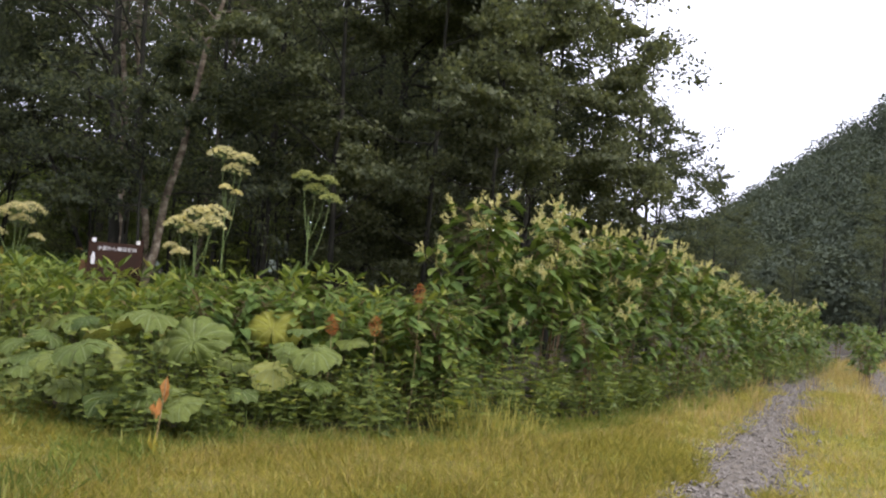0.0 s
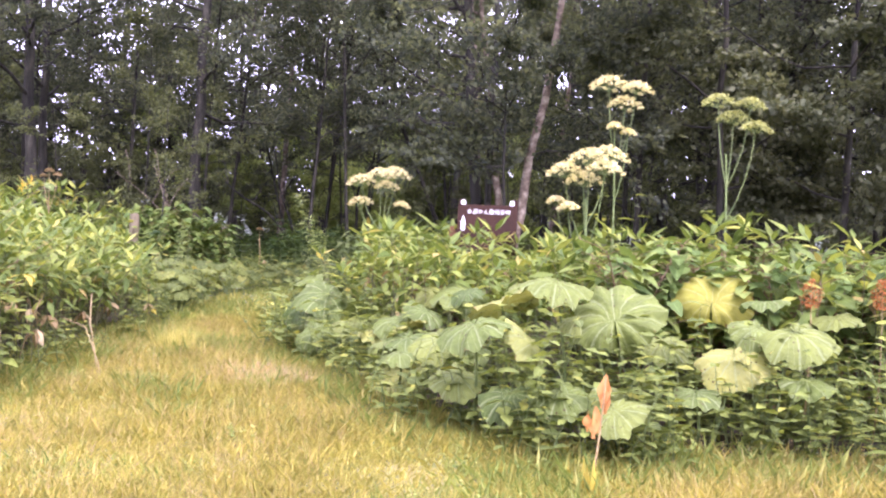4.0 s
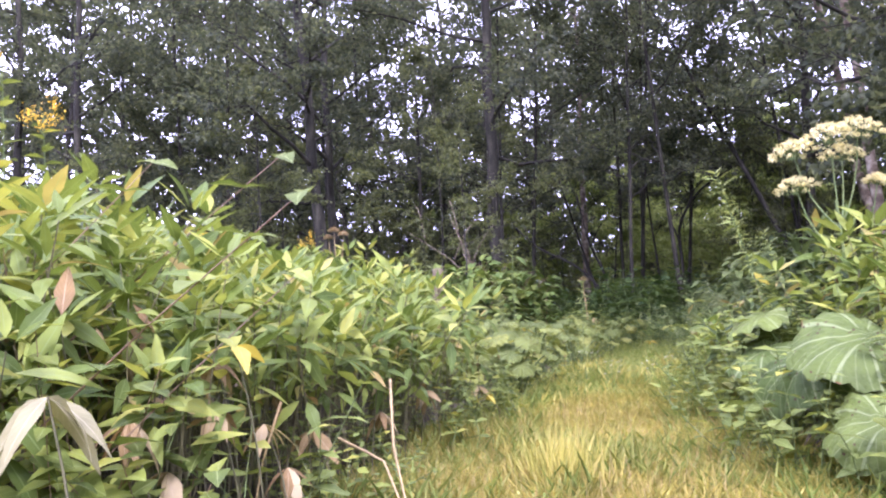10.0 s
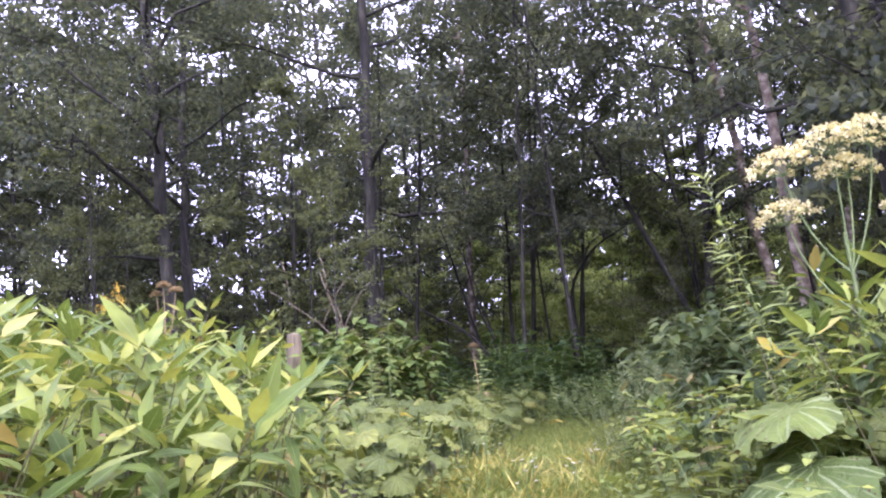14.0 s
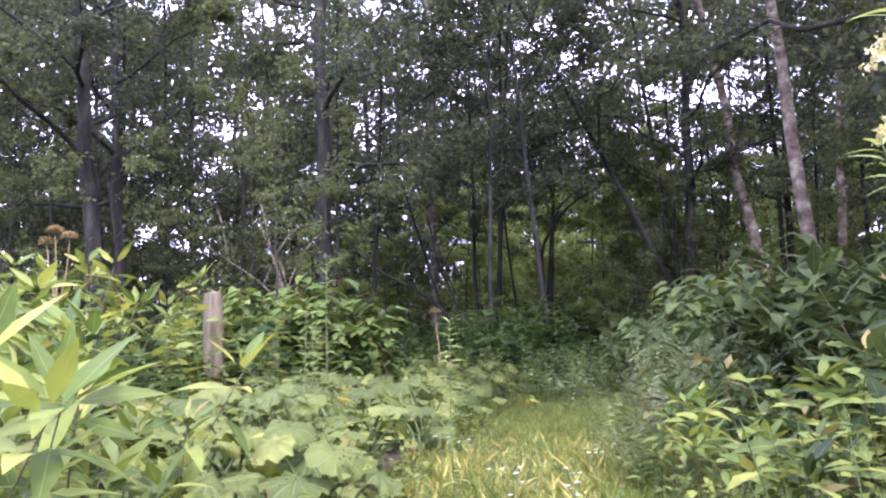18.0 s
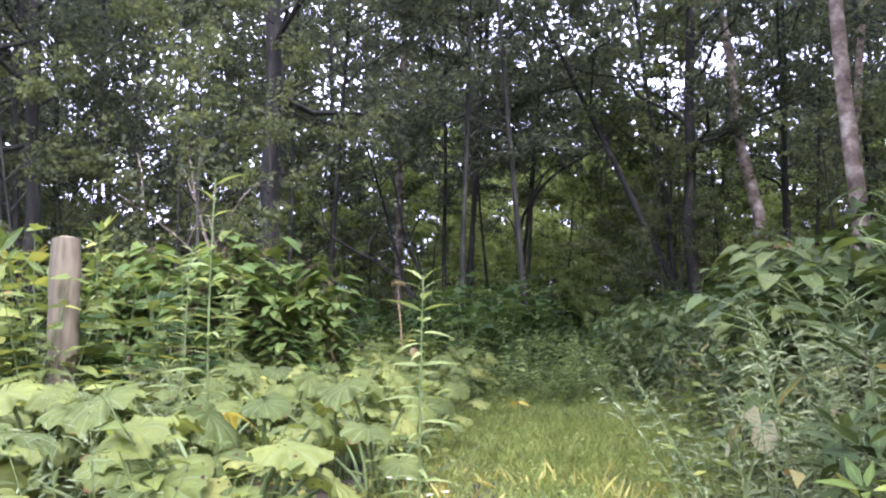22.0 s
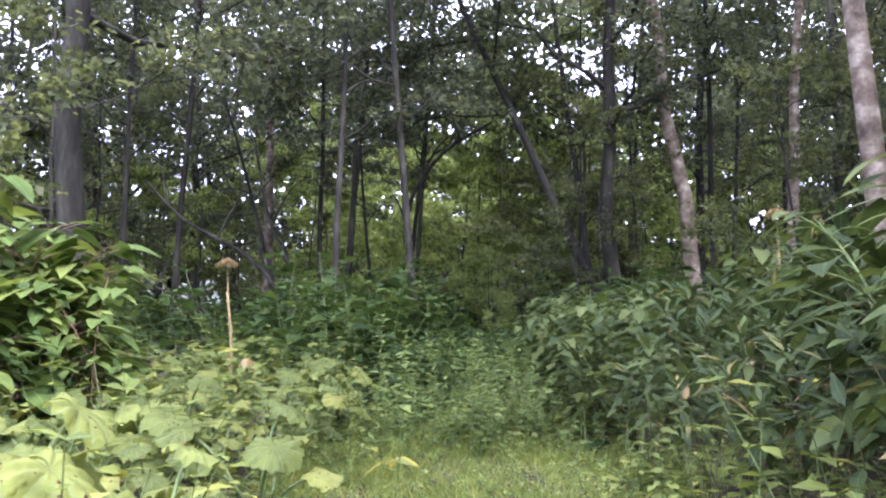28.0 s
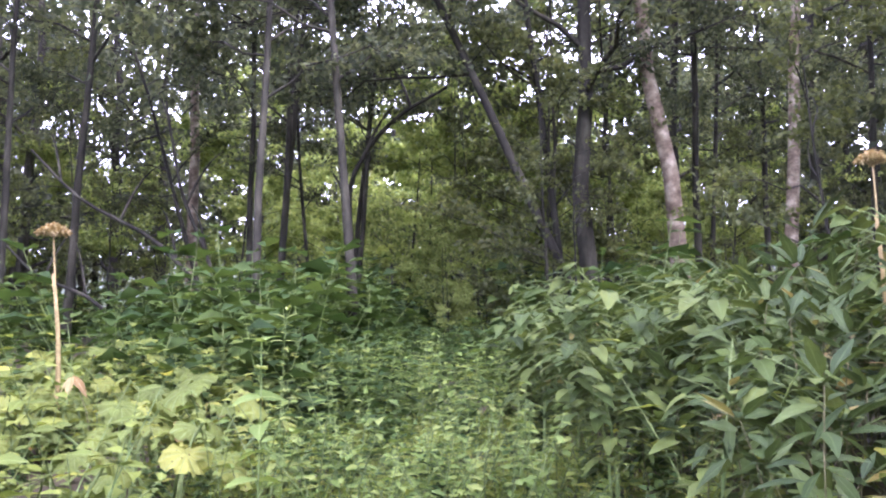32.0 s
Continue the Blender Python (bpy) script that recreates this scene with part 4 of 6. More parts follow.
def knotweed(seed, tall=2.2, flowers=True, size=1.0, mat=None):
    """Giant knotweed: arching canes, heart-shaped leaves in two rows, creamy panicles."""
    r = np.random.default_rng(seed)
    out, green, bloom, stalks = [], Geo(), Geo(), Geo()
    low = 0.46 if flowers else 0.28
    for c in range(3):
        canes = Geo()
        out.append(("cane", canes, STEM if mat else RED_STEM))
        t = r.uniform(0, 6.28)
        h = tall * r.uniform(0.84, 1.0)
        o = r.uniform(0.3, 0.95) * tall * 0.42
        ax = arc((*r.normal(0, 0.1, 2), -0.05), (math.cos(t) * o, math.sin(t) * o, h), (-math.cos(t) * 0.1, -math.sin(t) * 0.1, 0.12), 9)
        canes.add(*tube(ax, np.linspace(0.014, 0.004, 9), 6))
        side = r.uniform(0, 6.28)
        for k in range(26):
            s = low + (1 - low) * k / 25
            i = min(int(s * 8), 7)
            p = ax[i] + (ax[i + 1] - ax[i]) * (s * 8 - i)
            a = side + (k % 2) * math.pi + r.normal(0, 0.55)
            b = r.uniform(0.04, 0.42) * (1.2 - s * 0.6)
            q = p + (math.cos(a) * b, math.sin(a) * b, b * 0.4)
            stalks.add(*tube(arc(p, q, (0, 0, 0.01), 3), 0.003, 3))
            for e in range(2):
                a2 = a + r.normal(0, 0.6)
                way = np.array([[math.cos(a2), math.sin(a2), r.uniform(-0.5, 0.18)]])
                green.put(HEART, spots_at(q[None] - (0, 0, 0.05 * e), way, np.array([[0, 0, 1.0]]) + r.normal(0, 0.2, (1, 3)), size * r.uniform(0.15, 0.28)))
            if flowers and s > 0.84 and r.random() < 0.6:
                for e in range(3):
                    w = unit(np.array([math.cos(a), math.sin(a), 1.3]) + r.normal(0, 0.5, 3))
                    m = 16
                    pp = q + w * (np.linspace(0.02, 0.17, m)[:, None]) + r.normal(0, 0.008, (m, 3))
                    bloom.put(RHOMB, spots_at(pp, r.normal(0, 1, (m, 3)) + w, r.normal(0, 1, (m, 3)), r.uniform(0.026, 0.046, m)))
    out += [("petiole", stalks, STEM if mat else RED_STEM), ("foliage", green, mat or KNOTWEED)]
    if bloom.count:
        out.append(("flower_panicle", bloom, PANICLE))
    return out


def herb(seed, tall=0.6, size=0.09, stems=4, mat=None, shape=None, spread=0.16, pairs=7, stemmat=None, bits=5, low=0.22):
    r = np.random.default_rng(seed)
    st, gr = Geo(), Geo()
    for c in range(stems):
        h = tall * r.uniform(0.6, 1.1)
        ax = arc((*r.normal(0, spread * 0.5, 2), -0.04), (*r.normal(0, spread, 2), h), (*r.normal(0, 0.03, 2), 0), bits)
        st.add(*tube(ax, np.linspace(0.005, 0.002, bits), 3))
        for k in range(pairs):
            s = low + (1 - low) * k / (pairs - 1)
            i = min(int(s * (bits - 1)), bits - 2)
            p = ax[i] + (ax[i + 1] - ax[i]) * (s * (bits - 1) - i)
            a = k * 1.57 + r.normal(0, 0.4)
            for e in (0, math.pi):
                way = np.array([[math.cos(a + e), math.sin(a + e), r.uniform(-0.15, 0.45)]])
                gr.put(OVATE if shape is None else shape, spots_at(p[None], way, np.array([[0, 0, 1.0]]) + r.normal(0, 0.25, (1, 3)), size * r.uniform(0.6, 1.3) * (1.15 - 0.45 * s)))
    return [("foliage_stem", st, stemmat or STEM), ("foliage", gr, mat or HERB)]


def mugwort(seed, tall=0.95):
    r = np.random.default_rng(seed)
    out, gr, fl = [], Geo(), Geo()
    for c in range(6):
        ax = arc((*r.normal(0, 0.06, 2), -0.04), (*r.normal(0, 0.22, 2), tall * r.uniform(0.7, 1.1)), (0, 0, 0), 6)
        st = Geo()
        out.append(("stem", st, STEM))
        st.add(*tube(ax, np.linspace(0.005, 0.002, 6), 3))
        n = 90
        s = r.uniform(0.2, 1.0, n)
        i = np.minimum((s * 5).astype(int), 4)
        p = ax[i] + (ax[i + 1] - ax[i]) * (s * 5 - i)[:, None]
        a = r.uniform(0, 6.28, n)
        way = np.stack([np.cos(a), np.sin(a), r.uniform(-0.2, 0.9, n)], 1)
        p = p + way * r.uniform(0, 0.06, (n, 1))
        gr.put(NARROW, spots_at(p, way, r.normal(0, 0.5, (n, 3)) + (0, 0, 1), r.uniform(0.03, 0.085, n)))
        m = 46
        q = ax[-1] + (ax[-1] - ax[-2]) * np.linspace(-0.6, 0.9, m)[:, None] + r.normal(0, 0.011, (m, 3))
        fl.put(RHOMB, spots_at(q, r.normal(0, 1, (m, 3)), r.normal(0, 1, (m, 3)), r.uniform(0.008, 0.014, m)))
    return out + [("foliage", gr, MUGWORT), ("flower_head", fl, MUGWORT)]


def lance_weed(seed, tall=1.4, n=26, size=0.2, bush=0.0):
    """One straight stem with drooping lance-shaped leaves."""
    r = np.random.default_rng(seed)
    st, gr = Geo(), Geo()
    ax = arc((0, 0, -0.05), (r.normal(0, 0.012), r.normal(0, 0.012), tall), (r.normal(0, 0.012), r.normal(0, 0.012), 0), 10)
    st.add(*tube(ax, np.linspace(0.0042, 0.002, 10), 5))
    for k in range(n):
        s = 0.2 + 0.8 * (k // 2 * 2 / (n - 1)) ** 0.85
        i = min(int(s * 9), 8)
        p = ax[i] + (ax[i + 1] - ax[i]) * (s * 9 - i)
        a = (k // 2) * 1.9 + (k % 2) * math.pi + r.normal(0, 0.25)
        lift = 0.36 + 0.7 * max(0, s - 0.86) / 0.14 + r.normal(0, 0.12)
        way = np.array([[math.cos(a), math.sin(a), lift]])
        gr.put(LANCE, spots_at(p[None], way, np.array([[0, 0, 1.0]]) + r.normal(0, 0.3, (1, 3)), size * r.uniform(0.85, 1.15) * (1.15 - 0.35 * s)))
    return [("stem", st, STEM), ("foliage", gr, GOLDENROD)]


def umbel(r, at, way, radius, mat):
    """A flat-domed flower head on thin rays."""
    g, rays = Geo(), Geo()
    x = unit(np.cross(way, (0.3, 0.9, 0.1)))
    y = np.cross(way, x)
    for k in range(26):
        q = math.sqrt((k + 0.5) / 26)
        a = k * 2.4
        c = at + way * radius * (0.75 - 0.62 * q * q) + (x * math.cos(a) + y * math.sin(a)) * q * radius
        rays.add(*tube([at, c], [0.002, 0.0015], 3))
        m = 26
        d = r.normal(0, 1, (m, 3)) * 0.5
        pos = c + (d[:, :1] * x + d[:, 1:2] * y) * radius * 0.16 + way * radius * 0.10 * r.random((m, 1))
        g.put(RHOMB, spots_at(pos, r.normal(0, 1, (m, 3)), way + r.normal(0, 0.4, (m, 3)), r.uniform(0.016, 0.03, m)))
    return g, rays


def angelica(x, y, top, heads, mat=None, leaves=4, label="tall angelica with broad cream flower umbels", stemmat=None, radius=0.215):
    """heads: (dx, dy, height, size) of each umbel, in metres from the stem's foot."""
    r = np.random.default_rng(int(abs(x * 37 + y * 11)))
    base = float(ground_z(x, y))
    ob = tagged(new("angelica"), label, "flower", "angelicas among the undergrowth")
    ob.location = (x, y, base)
    h = top - base
    st = Geo()
    ax = arc((0, 0, -0.05), (0, 0, h * 0.86), (0.03, 0.02, 0), 8)
    st.add(*tube(ax, np.linspace(0.018, 0.01, 8), 7))
    part("stem", st, stemmat or STEM, ob)
    for dx, dy, hz, sz in heads:
        end = np.array([dx, dy, hz - base])
        a = ax[min(7, max(2, int(7 * (end[2] - 0.55) / (h * 0.86))))]
        br = Geo()
        br.add(*tube(arc(a, end, (dx * 0.15, dy * 0.15, -0.04), 5), np.linspace(0.008, 0.005, 5), 5))
        b = part("branch", br, stemmat or STEM, ob)
        way = unit(np.array([dx * 0.5, dy * 0.5, 1.0]))
        g, rays = umbel(r, end, way, radius * sz, mat or CREAM)
        part("umbel", g, mat or CREAM, b)
        part("ray", rays, stemmat or STEM, b)
    gr = Geo()
    for k in range(leaves * 5):
        a = k * 2.1
        z = h * (0.3 + 0.4 * (k % 5) / 5)
        way = np.array([[math.cos(a), math.sin(a), 0.15]])
        gr.put(OVATE, spots_at(np.array([[0.0, 0, z]]) + way * r.uniform(0.05, 0.3), way, np.array([[0, 0, 1.0]]), r.uniform(0.12, 0.22)))
    if leaves:
        part("foliage", gr, HERB, ob)
    return ob


def place(rnd, n, box, ok, mind):
    """Spots in a box that pass a test, no two closer than mind."""
    got = []
    for _ in range(n * 30):
        x, y = rnd.uniform(box[0], box[1]), rnd.uniform(box[2], box[3])
        if ok(x, y) and all((x - a) ** 2 + (y - b) ** 2 > mind * mind for a, b in got):
            got.append((x, y))
            if len(got) == n:
                break
    return got


rp = random.Random(21)
SASAS = [sasa(100 + k, 4, 1.3, False, 0.82) for k in range(7)]
SASA_SHADED = [sasa(135 + k, 4, 1.2, False, 0.9, SHADED_SASA) for k in range(6)]
SASA_FINE = [sasa(130 + k, 4, 1.3, False, 0.8) for k in range(5)]
SASA_LOW = [sasa(120 + k, 3, 0.95, False, 0.85) for k in range(4)]
BURS = [butterbur(140 + k, 5 + k % 2, 0.9, 0.34) for k in range(7)]
BURS_LOW = [butterbur(160 + k, 8, 0.55, 0.128, 2.7, PATH_LIT_BUTTERBUR) for k in range(6)]
SASA_NEAR = [sasa(100 + k, 4, 1.3, True, 0.82) for k in range(5)]
KNOTS = [knotweed(180 + k, 2.5) for k in range(4)]
VINES = [knotweed(195 + k, 1.6, False, 1.0) for k in range(3)]
KNOTS_LOW = [knotweed(190 + k, 1.3, False, 0.7) for k in range(4)]
SHADED_KNOTS = [knotweed(290 + k, 1.3, False, 0.64, SHADED_KNOT) for k in range(4)]
HERBS = [herb(200 + k, 0.62, 0.11, 4, None, OVATE_LITE, 0.16, 6, None, 3) for k in range(5)]
HERBS_LOW = [herb(210 + k, 0.3, 0.075, 5, None, OVATE_LITE) for k in range(4)]
PATH_HERB = [herb(240 + k, 0.4, 0.07, 6, CLOVER, OVATE_LITE, 0.22, 7, None, 3) for k in range(4)]
BRIGHT_HERB = [herb(250 + k, 0.5, 0.068, 7, FRESH, OVATE_LITE, 0.18, 9, None, 3) for k in range(3)]
SPROUT = herb(260, 0.9, 0.085, 1, FRESH, HEART, 0.03, 13, None, 6, 0.3)
LAWN = [herb(215 + k, 0.26, 0.07, 4, GRASS_GREEN, BROAD, 0.22, 5, None, 2) for k in range(4)]
SHADES = [herb(220 + k, 0.75, 0.17, 4, SHADED_HERB, BROAD, 0.16, 7, None, 3) for k in range(4)]
MUGS = [mugwort(230 + k) for k in range(3)]
SHRUB = [herb(400 + k, 1.25, 0.19, 5, BRAMBLE, None, 0.34, 8, RED_STEM, 5, 0.42) for k in range(4)]
LEAFY = [herb(410 + k, 1.0, 0.15, 4, HERB, None, 0.2, 8) for k in range(3)]


# left bank: bamboo
def in_left_bank(x, y):
    return x < float(left_edge(y)) - 0.3 and y > (6.75 if x > float(left_edge(y)) - 1.5 else 6.9) and (y < 11.2 or x < -10.3 and y < 12.0)


spots_left = place(rp, 300, (-11.8, -6.2, 5.4, 12.2), in_left_bank, 0.22)
thicket = []
for k, (x, y) in enumerate(spots_left):
    back = float(left_edge(y)) - x
    m = spot(x, y, rp.uniform(0, 6.28), min(1.5, 0.88 + 0.18 * back) * rp.uniform(0.85, 1.08) * float(np.interp(y, [6.5, 8.0, 9.5, 11.0], [0.94, 0.86, 0.8, 0.74])), 0.25 if back < 0.6 else 0.05, 1.2)
    if back > 2.3:
        thicket.append((SASAS[k % 7], m))
    else:
        grow("dwarf_bamboo", SASA_NEAR[k % 5] if back < 0.75 and k % 2 else SASAS[k % 7], m, "dwarf bamboo clump with broad glossy green leaves", "bamboo", "bamboo on the bank")
# right bank: bamboo behind the butterbur
spots_right = place(rp, 150, (-8.4, 1.0, 8.8, 15.5), lambda x, y: right_bank(x, y, 1.0) and y > 9.2 and x < 0.4 + (y - 10) * 0.1 and y < 13.6, 0.3)
for k, (x, y) in enumerate(spots_right):
    if x > -2.7 and k % 3:
        grow("knotweed", KNOTS_LOW[1 + k % 3], spot(x, y, rp.uniform(0, 6.28), rp.uniform(0.95, 1.15)), "young knotweed with broad light green leaves", "knotweed", "young knotweed on the bank")
        continue
    grow("dwarf_bamboo", SASA_FINE[k % 5], spot(x, y, rp.uniform(0, 6.28), rp.uniform(0.85, 1.05) * (1.01 if abs(x + 4.5) < 0.8 and y < 12.1 else 1.04 if y > 10.2 else 0.9) * (1.1 if x > -2.6 else 1.0)), "dwarf bamboo clump with broad glossy green leaves", "bamboo", "bamboo behind the butterbur")
for k, (x, y, z) in enumerate(((-5.0, 11.6, 0.98), (-4.7, 11.75, 1.0), (-4.42, 11.6, 1.0), (-4.1, 11.75, 0.95), (-4.6, 11.4, 0.96))):
    grow("dwarf_bamboo", SASA_FINE[k % 5], spot(x, y, k * 1.4, z), "dwarf bamboo clump with broad glossy green leaves", "bamboo", "bamboo behind the butterbur")
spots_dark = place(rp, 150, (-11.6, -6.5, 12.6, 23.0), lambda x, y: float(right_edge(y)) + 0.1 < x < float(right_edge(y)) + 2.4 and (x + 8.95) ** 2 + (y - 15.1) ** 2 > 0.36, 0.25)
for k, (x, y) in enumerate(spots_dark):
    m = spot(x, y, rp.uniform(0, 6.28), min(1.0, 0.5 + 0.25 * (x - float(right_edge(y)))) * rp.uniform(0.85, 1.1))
    # Light on the bank set by leaf tone: more bright clumps below y 15.6.
    tpl = SASA_LOW[k % 4] if k % 11 == 0 or y < 15.6 and k % 2 else SASA_SHADED[k % 6]
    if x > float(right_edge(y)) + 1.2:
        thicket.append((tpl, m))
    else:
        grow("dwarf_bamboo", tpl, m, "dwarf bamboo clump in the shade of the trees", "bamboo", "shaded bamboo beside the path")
for x, y in place(rp, 130, (-24, -11.5, 3.5, 19), lambda x, y: x < float(left_edge(y)) - 4.0, 0.55):
    thicket.append((rp.choice(SASAS), spot(x, y, rp.uniform(0, 6.28), rp.uniform(1.0, 1.5))))
joined("bamboo_thicket", thicket, "dense dwarf bamboo further back on the banks", "bamboo")
# butterbur
def bank_leaf(k, x, y, z, size, way, mat):
    """One great butterbur leaf on its own stalk from the rootstock."""
    r = np.random.default_rng(700 + k)
    base = float(ground_z(x, y + 0.15))
    ob = tagged(new("butterbur"), "butterbur with one great yellowing leaf" if mat is BUTTERBUR_YELLOW else "butterbur with a great round pleated leaf, torn margin", "butterbur", "butterburs on the bank")
    ob.location = (x, y + 0.15, base)
    end = np.array([0, -0.15, z - base])
    stalk, blade = Geo(), Geo()
    stalk.add(*tube(arc((r.normal(0, 0.08), 0.1, -0.05), end, (0, 0.06, 0.05), 7), np.linspace(0.012, 0.008, 7), 6))
    way = unit(np.array([way[0], way[1], min(max(way[2], -0.55), 0.6)], float))
    up = np.array([0, -0.42, 0.9]) + r.normal(0, 0.16, 3)
    v, tri, quad, uv = fan_leaf(900 + k, cup=r.uniform(0.15, 0.42))
    m = spots_at(end[None], way[None], up[None], size * 0.95)[0]
    blade.add(v @ m[:3, :3].T + m[:3, 3], tri, uv)
    blade.f.append(quad)
    blade.mi.append(np.zeros(len(quad), int))
    part("leaf_stalk", stalk, STEM, ob)
    part("leaf_blade", blade, mat, ob)


for k, (x, y, z, size, way) in enumerate([
        (-1.8, 9.2, 1.06, 0.34, (0, 0.4, 0.9)), (-2.35, 8.2, 0.93, 0.38, (-0.2, 0.5, 0.8)), (-3.1, 7.45, 0.88, 0.28, (-0.1, -0.9, -0.35)),
        (-2.85, 7.5, 0.45, 0.23, (0, -0.8, -0.5)), (-1.56, 8.2, 0.74, 0.27, (0.1, -0.6, -0.8)), (-2.79, 7.7, 0.76, 0.25, (-0.5, -0.4, 0.6)),
        (-3.9, 9.4, 1.0, 0.34, (-0.6, -0.6, -0.1)), (-2.15, 7.3, 0.46, 0.21, (0.6, -0.7, -0.2)), (-2.75, 8.1, 1.16, 0.27, (0.2, -0.8, -0.2)),
        (-1.2, 8.3, 0.92, 0.29, (0.6, -0.6, -0.3)), (0.12, 9.4, 0.52, 0.30, (0.8, -0.5, -0.2)), (1.9, 11.6, 0.55, 0.3, (0.5, -0.7, -0.3)),
        (-3.6, 8.1, 0.7, 0.26, (-0.6, -0.6, -0.3)), (-4.3, 8.9, 0.75, 0.26, (-0.7, -0.5, -0.2)), (-2.1, 8.7, 0.75, 0.26, (0.3, -0.8, -0.4)), (-3.3, 8.6, 0.95, 0.3, (0.2, -0.6, 0.3))]):
    bank_leaf(k, x, y, z, size, way, BUTTERBUR_YELLOW if k == 0 else BUTTERBUR)
for k, (x, y, z, size, way) in enumerate([(-6.1, 10.4, 0.72, 0.36, (-0.7, -0.5, -0.35)), (-5.75, 10.15, 0.85, 0.38, (-0.6, -0.6, -0.2)), (-6.35, 10.75, 0.5, 0.26, (-0.8, -0.3, -0.4)), (-5.6, 9.75, 0.5, 0.28, (-0.7, -0.5, -0.4)), (-6.6, 11.3, 0.62, 0.25, (-0.8, -0.4, -0.3))]):
    bank_leaf(80 + k, x, y, z, size, way, BUTTERBUR)
rb = random.Random(31)
for k, (x, y) in enumerate(place(rb, 17, (-4.6, -0.9, 7.2, 9.6), lambda x, y: right_bank(x, y, 0.05) and y < float(front_line(x)) + 1.5, 0.34)):
    deep = y - float(front_line(x))
    bank_leaf(40 + k, x, y, min(1.05, 0.42 + 0.5 * deep) + rb.uniform(-0.12, 0.12), rb.uniform(0.15, 0.25), (rb.uniform(-0.8, 0.5), -0.7, rb.uniform(-0.5, 0.05)), BUTTERBUR)
for k, (x, y) in enumerate(place(rp, 6, (-7.5, -3.5, 8.3, 12.8), lambda x, y: float(right_edge(y)) + 0.5 < x < float(right_edge(y)) + 1.3, 0.5)):
    grow("butterbur", BURS[(k * 2) % 7], spot(x, y, rp.uniform(-0.4, 0.4) - 0.9, rp.uniform(0.62, 0.85)), "butterbur with great round wavy leaves, insect-bitten", "butterbur", "butterburs on the bank")
spots_bur2 = place(rp, 110, (-15.5, -9.3, 11.6, 23.5), lambda x, y: float(left_edge(y)) - 2.7 < x < float(left_edge(y)) - 0.15, 0.32)
for k, (x, y) in enumerate(spots_bur2):
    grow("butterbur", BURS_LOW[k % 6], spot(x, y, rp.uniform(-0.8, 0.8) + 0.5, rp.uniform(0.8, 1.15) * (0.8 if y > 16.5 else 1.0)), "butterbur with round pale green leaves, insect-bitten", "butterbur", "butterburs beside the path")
for k, (x, y) in enumerate(place(rp, 130, (-7.6, 3.5, 7.2, 14.5), lambda x, y: right_bank(x, y, 0.1) and (y < float(front_line(x)) + 1.9 or x < float(right_edge(y)) + 1.6) and x < 3.2, 0.27)):
    grow("leafy_weed", LEAFY[k % 3], spot(x, y, k * 1.1, rp.uniform(0.5, 0.95)), "light green leafy weed among the butterbur", "weed", "leafy weeds on the bank")
# knotweed
spots_knot = place(rp, 60, (-2.2, 13, 8.8, 30), lambda x, y: right_bank(x, y, 0.7) and y < float(front_line(x)) + 4.2 and x > 0.0 + (y - 11) * 0.05, 0.55)
for k, (x, y) in enumerate(spots_knot):
    s = max(0.72 + 0.56 * math.exp(-((x - 0.4) / 1.3) ** 2 - ((y - 12.8) / 1.5) ** 2), float(np.interp(x, [0.6, 1.2, 3.5, 9], [0.7, 1.0, 1.0, 0.82])))
    edge = y - float(front_line(x)) < 1.25
    grow("knotweed", (KNOTS_LOW if edge else KNOTS)[k % 4], spot(x, y, rp.uniform(0, 6.28), s * (1.0 if edge else min(1.0, max(0.6, (y - float(front_line(x))) / 2.5))) * rp.uniform(0.9, 1.08)), "giant knotweed in cream flower with heart-shaped leaves", "knotweed", "knotweed thicket by the road")
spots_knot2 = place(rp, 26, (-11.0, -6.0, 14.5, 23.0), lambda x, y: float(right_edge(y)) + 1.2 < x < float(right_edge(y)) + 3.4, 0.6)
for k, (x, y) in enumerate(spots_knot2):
    grow("knotweed", SHADED_KNOTS[k % 4], spot(x, y, rp.uniform(0, 6.28), rp.uniform(0.8, 1.1)), "knotweed with broad leaves, shade toned into their green", "knotweed", "knotweed beside the path")
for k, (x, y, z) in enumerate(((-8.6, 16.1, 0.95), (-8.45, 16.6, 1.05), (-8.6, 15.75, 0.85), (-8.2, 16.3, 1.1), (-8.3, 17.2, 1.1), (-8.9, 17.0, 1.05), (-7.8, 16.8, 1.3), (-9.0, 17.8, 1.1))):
    grow("knotweed", SHADED_KNOTS[k % 4], spot(x, y, k * 1.9, z), "tall knotweed with broad leaves, shade toned into their green", "knotweed", "knotweed beside the path")
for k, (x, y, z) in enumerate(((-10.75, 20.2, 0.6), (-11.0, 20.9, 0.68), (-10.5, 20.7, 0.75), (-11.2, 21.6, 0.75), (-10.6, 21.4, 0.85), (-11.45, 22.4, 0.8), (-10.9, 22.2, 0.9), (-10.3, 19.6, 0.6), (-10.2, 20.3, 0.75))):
    grow("knotweed", SHADED_KNOTS[k % 4], spot(x, y, k * 2.3, z), "low knotweed with broad leaves, shade toned into their green", "knotweed", "knotweed beside the path")
# vine-grown mound
spots_mound = place(rp, 16, (-16.2, -13.4, 16.6, 20.0), lambda x, y: (x + 14.8) ** 2 + (y - 18.4) ** 2 < 2.0, 0.4)
for k, (x, y) in enumerate(spots_mound):
    d = math.hypot(x + 14.8, y - 18.4)
    grow("climbing_vine", VINES[k % 3], spot(x, y, rp.uniform(0, 6.28), 1.2 - 0.34 * d), "heap of vine with heart-shaped leaves", "vine", "vine heap before the trees")



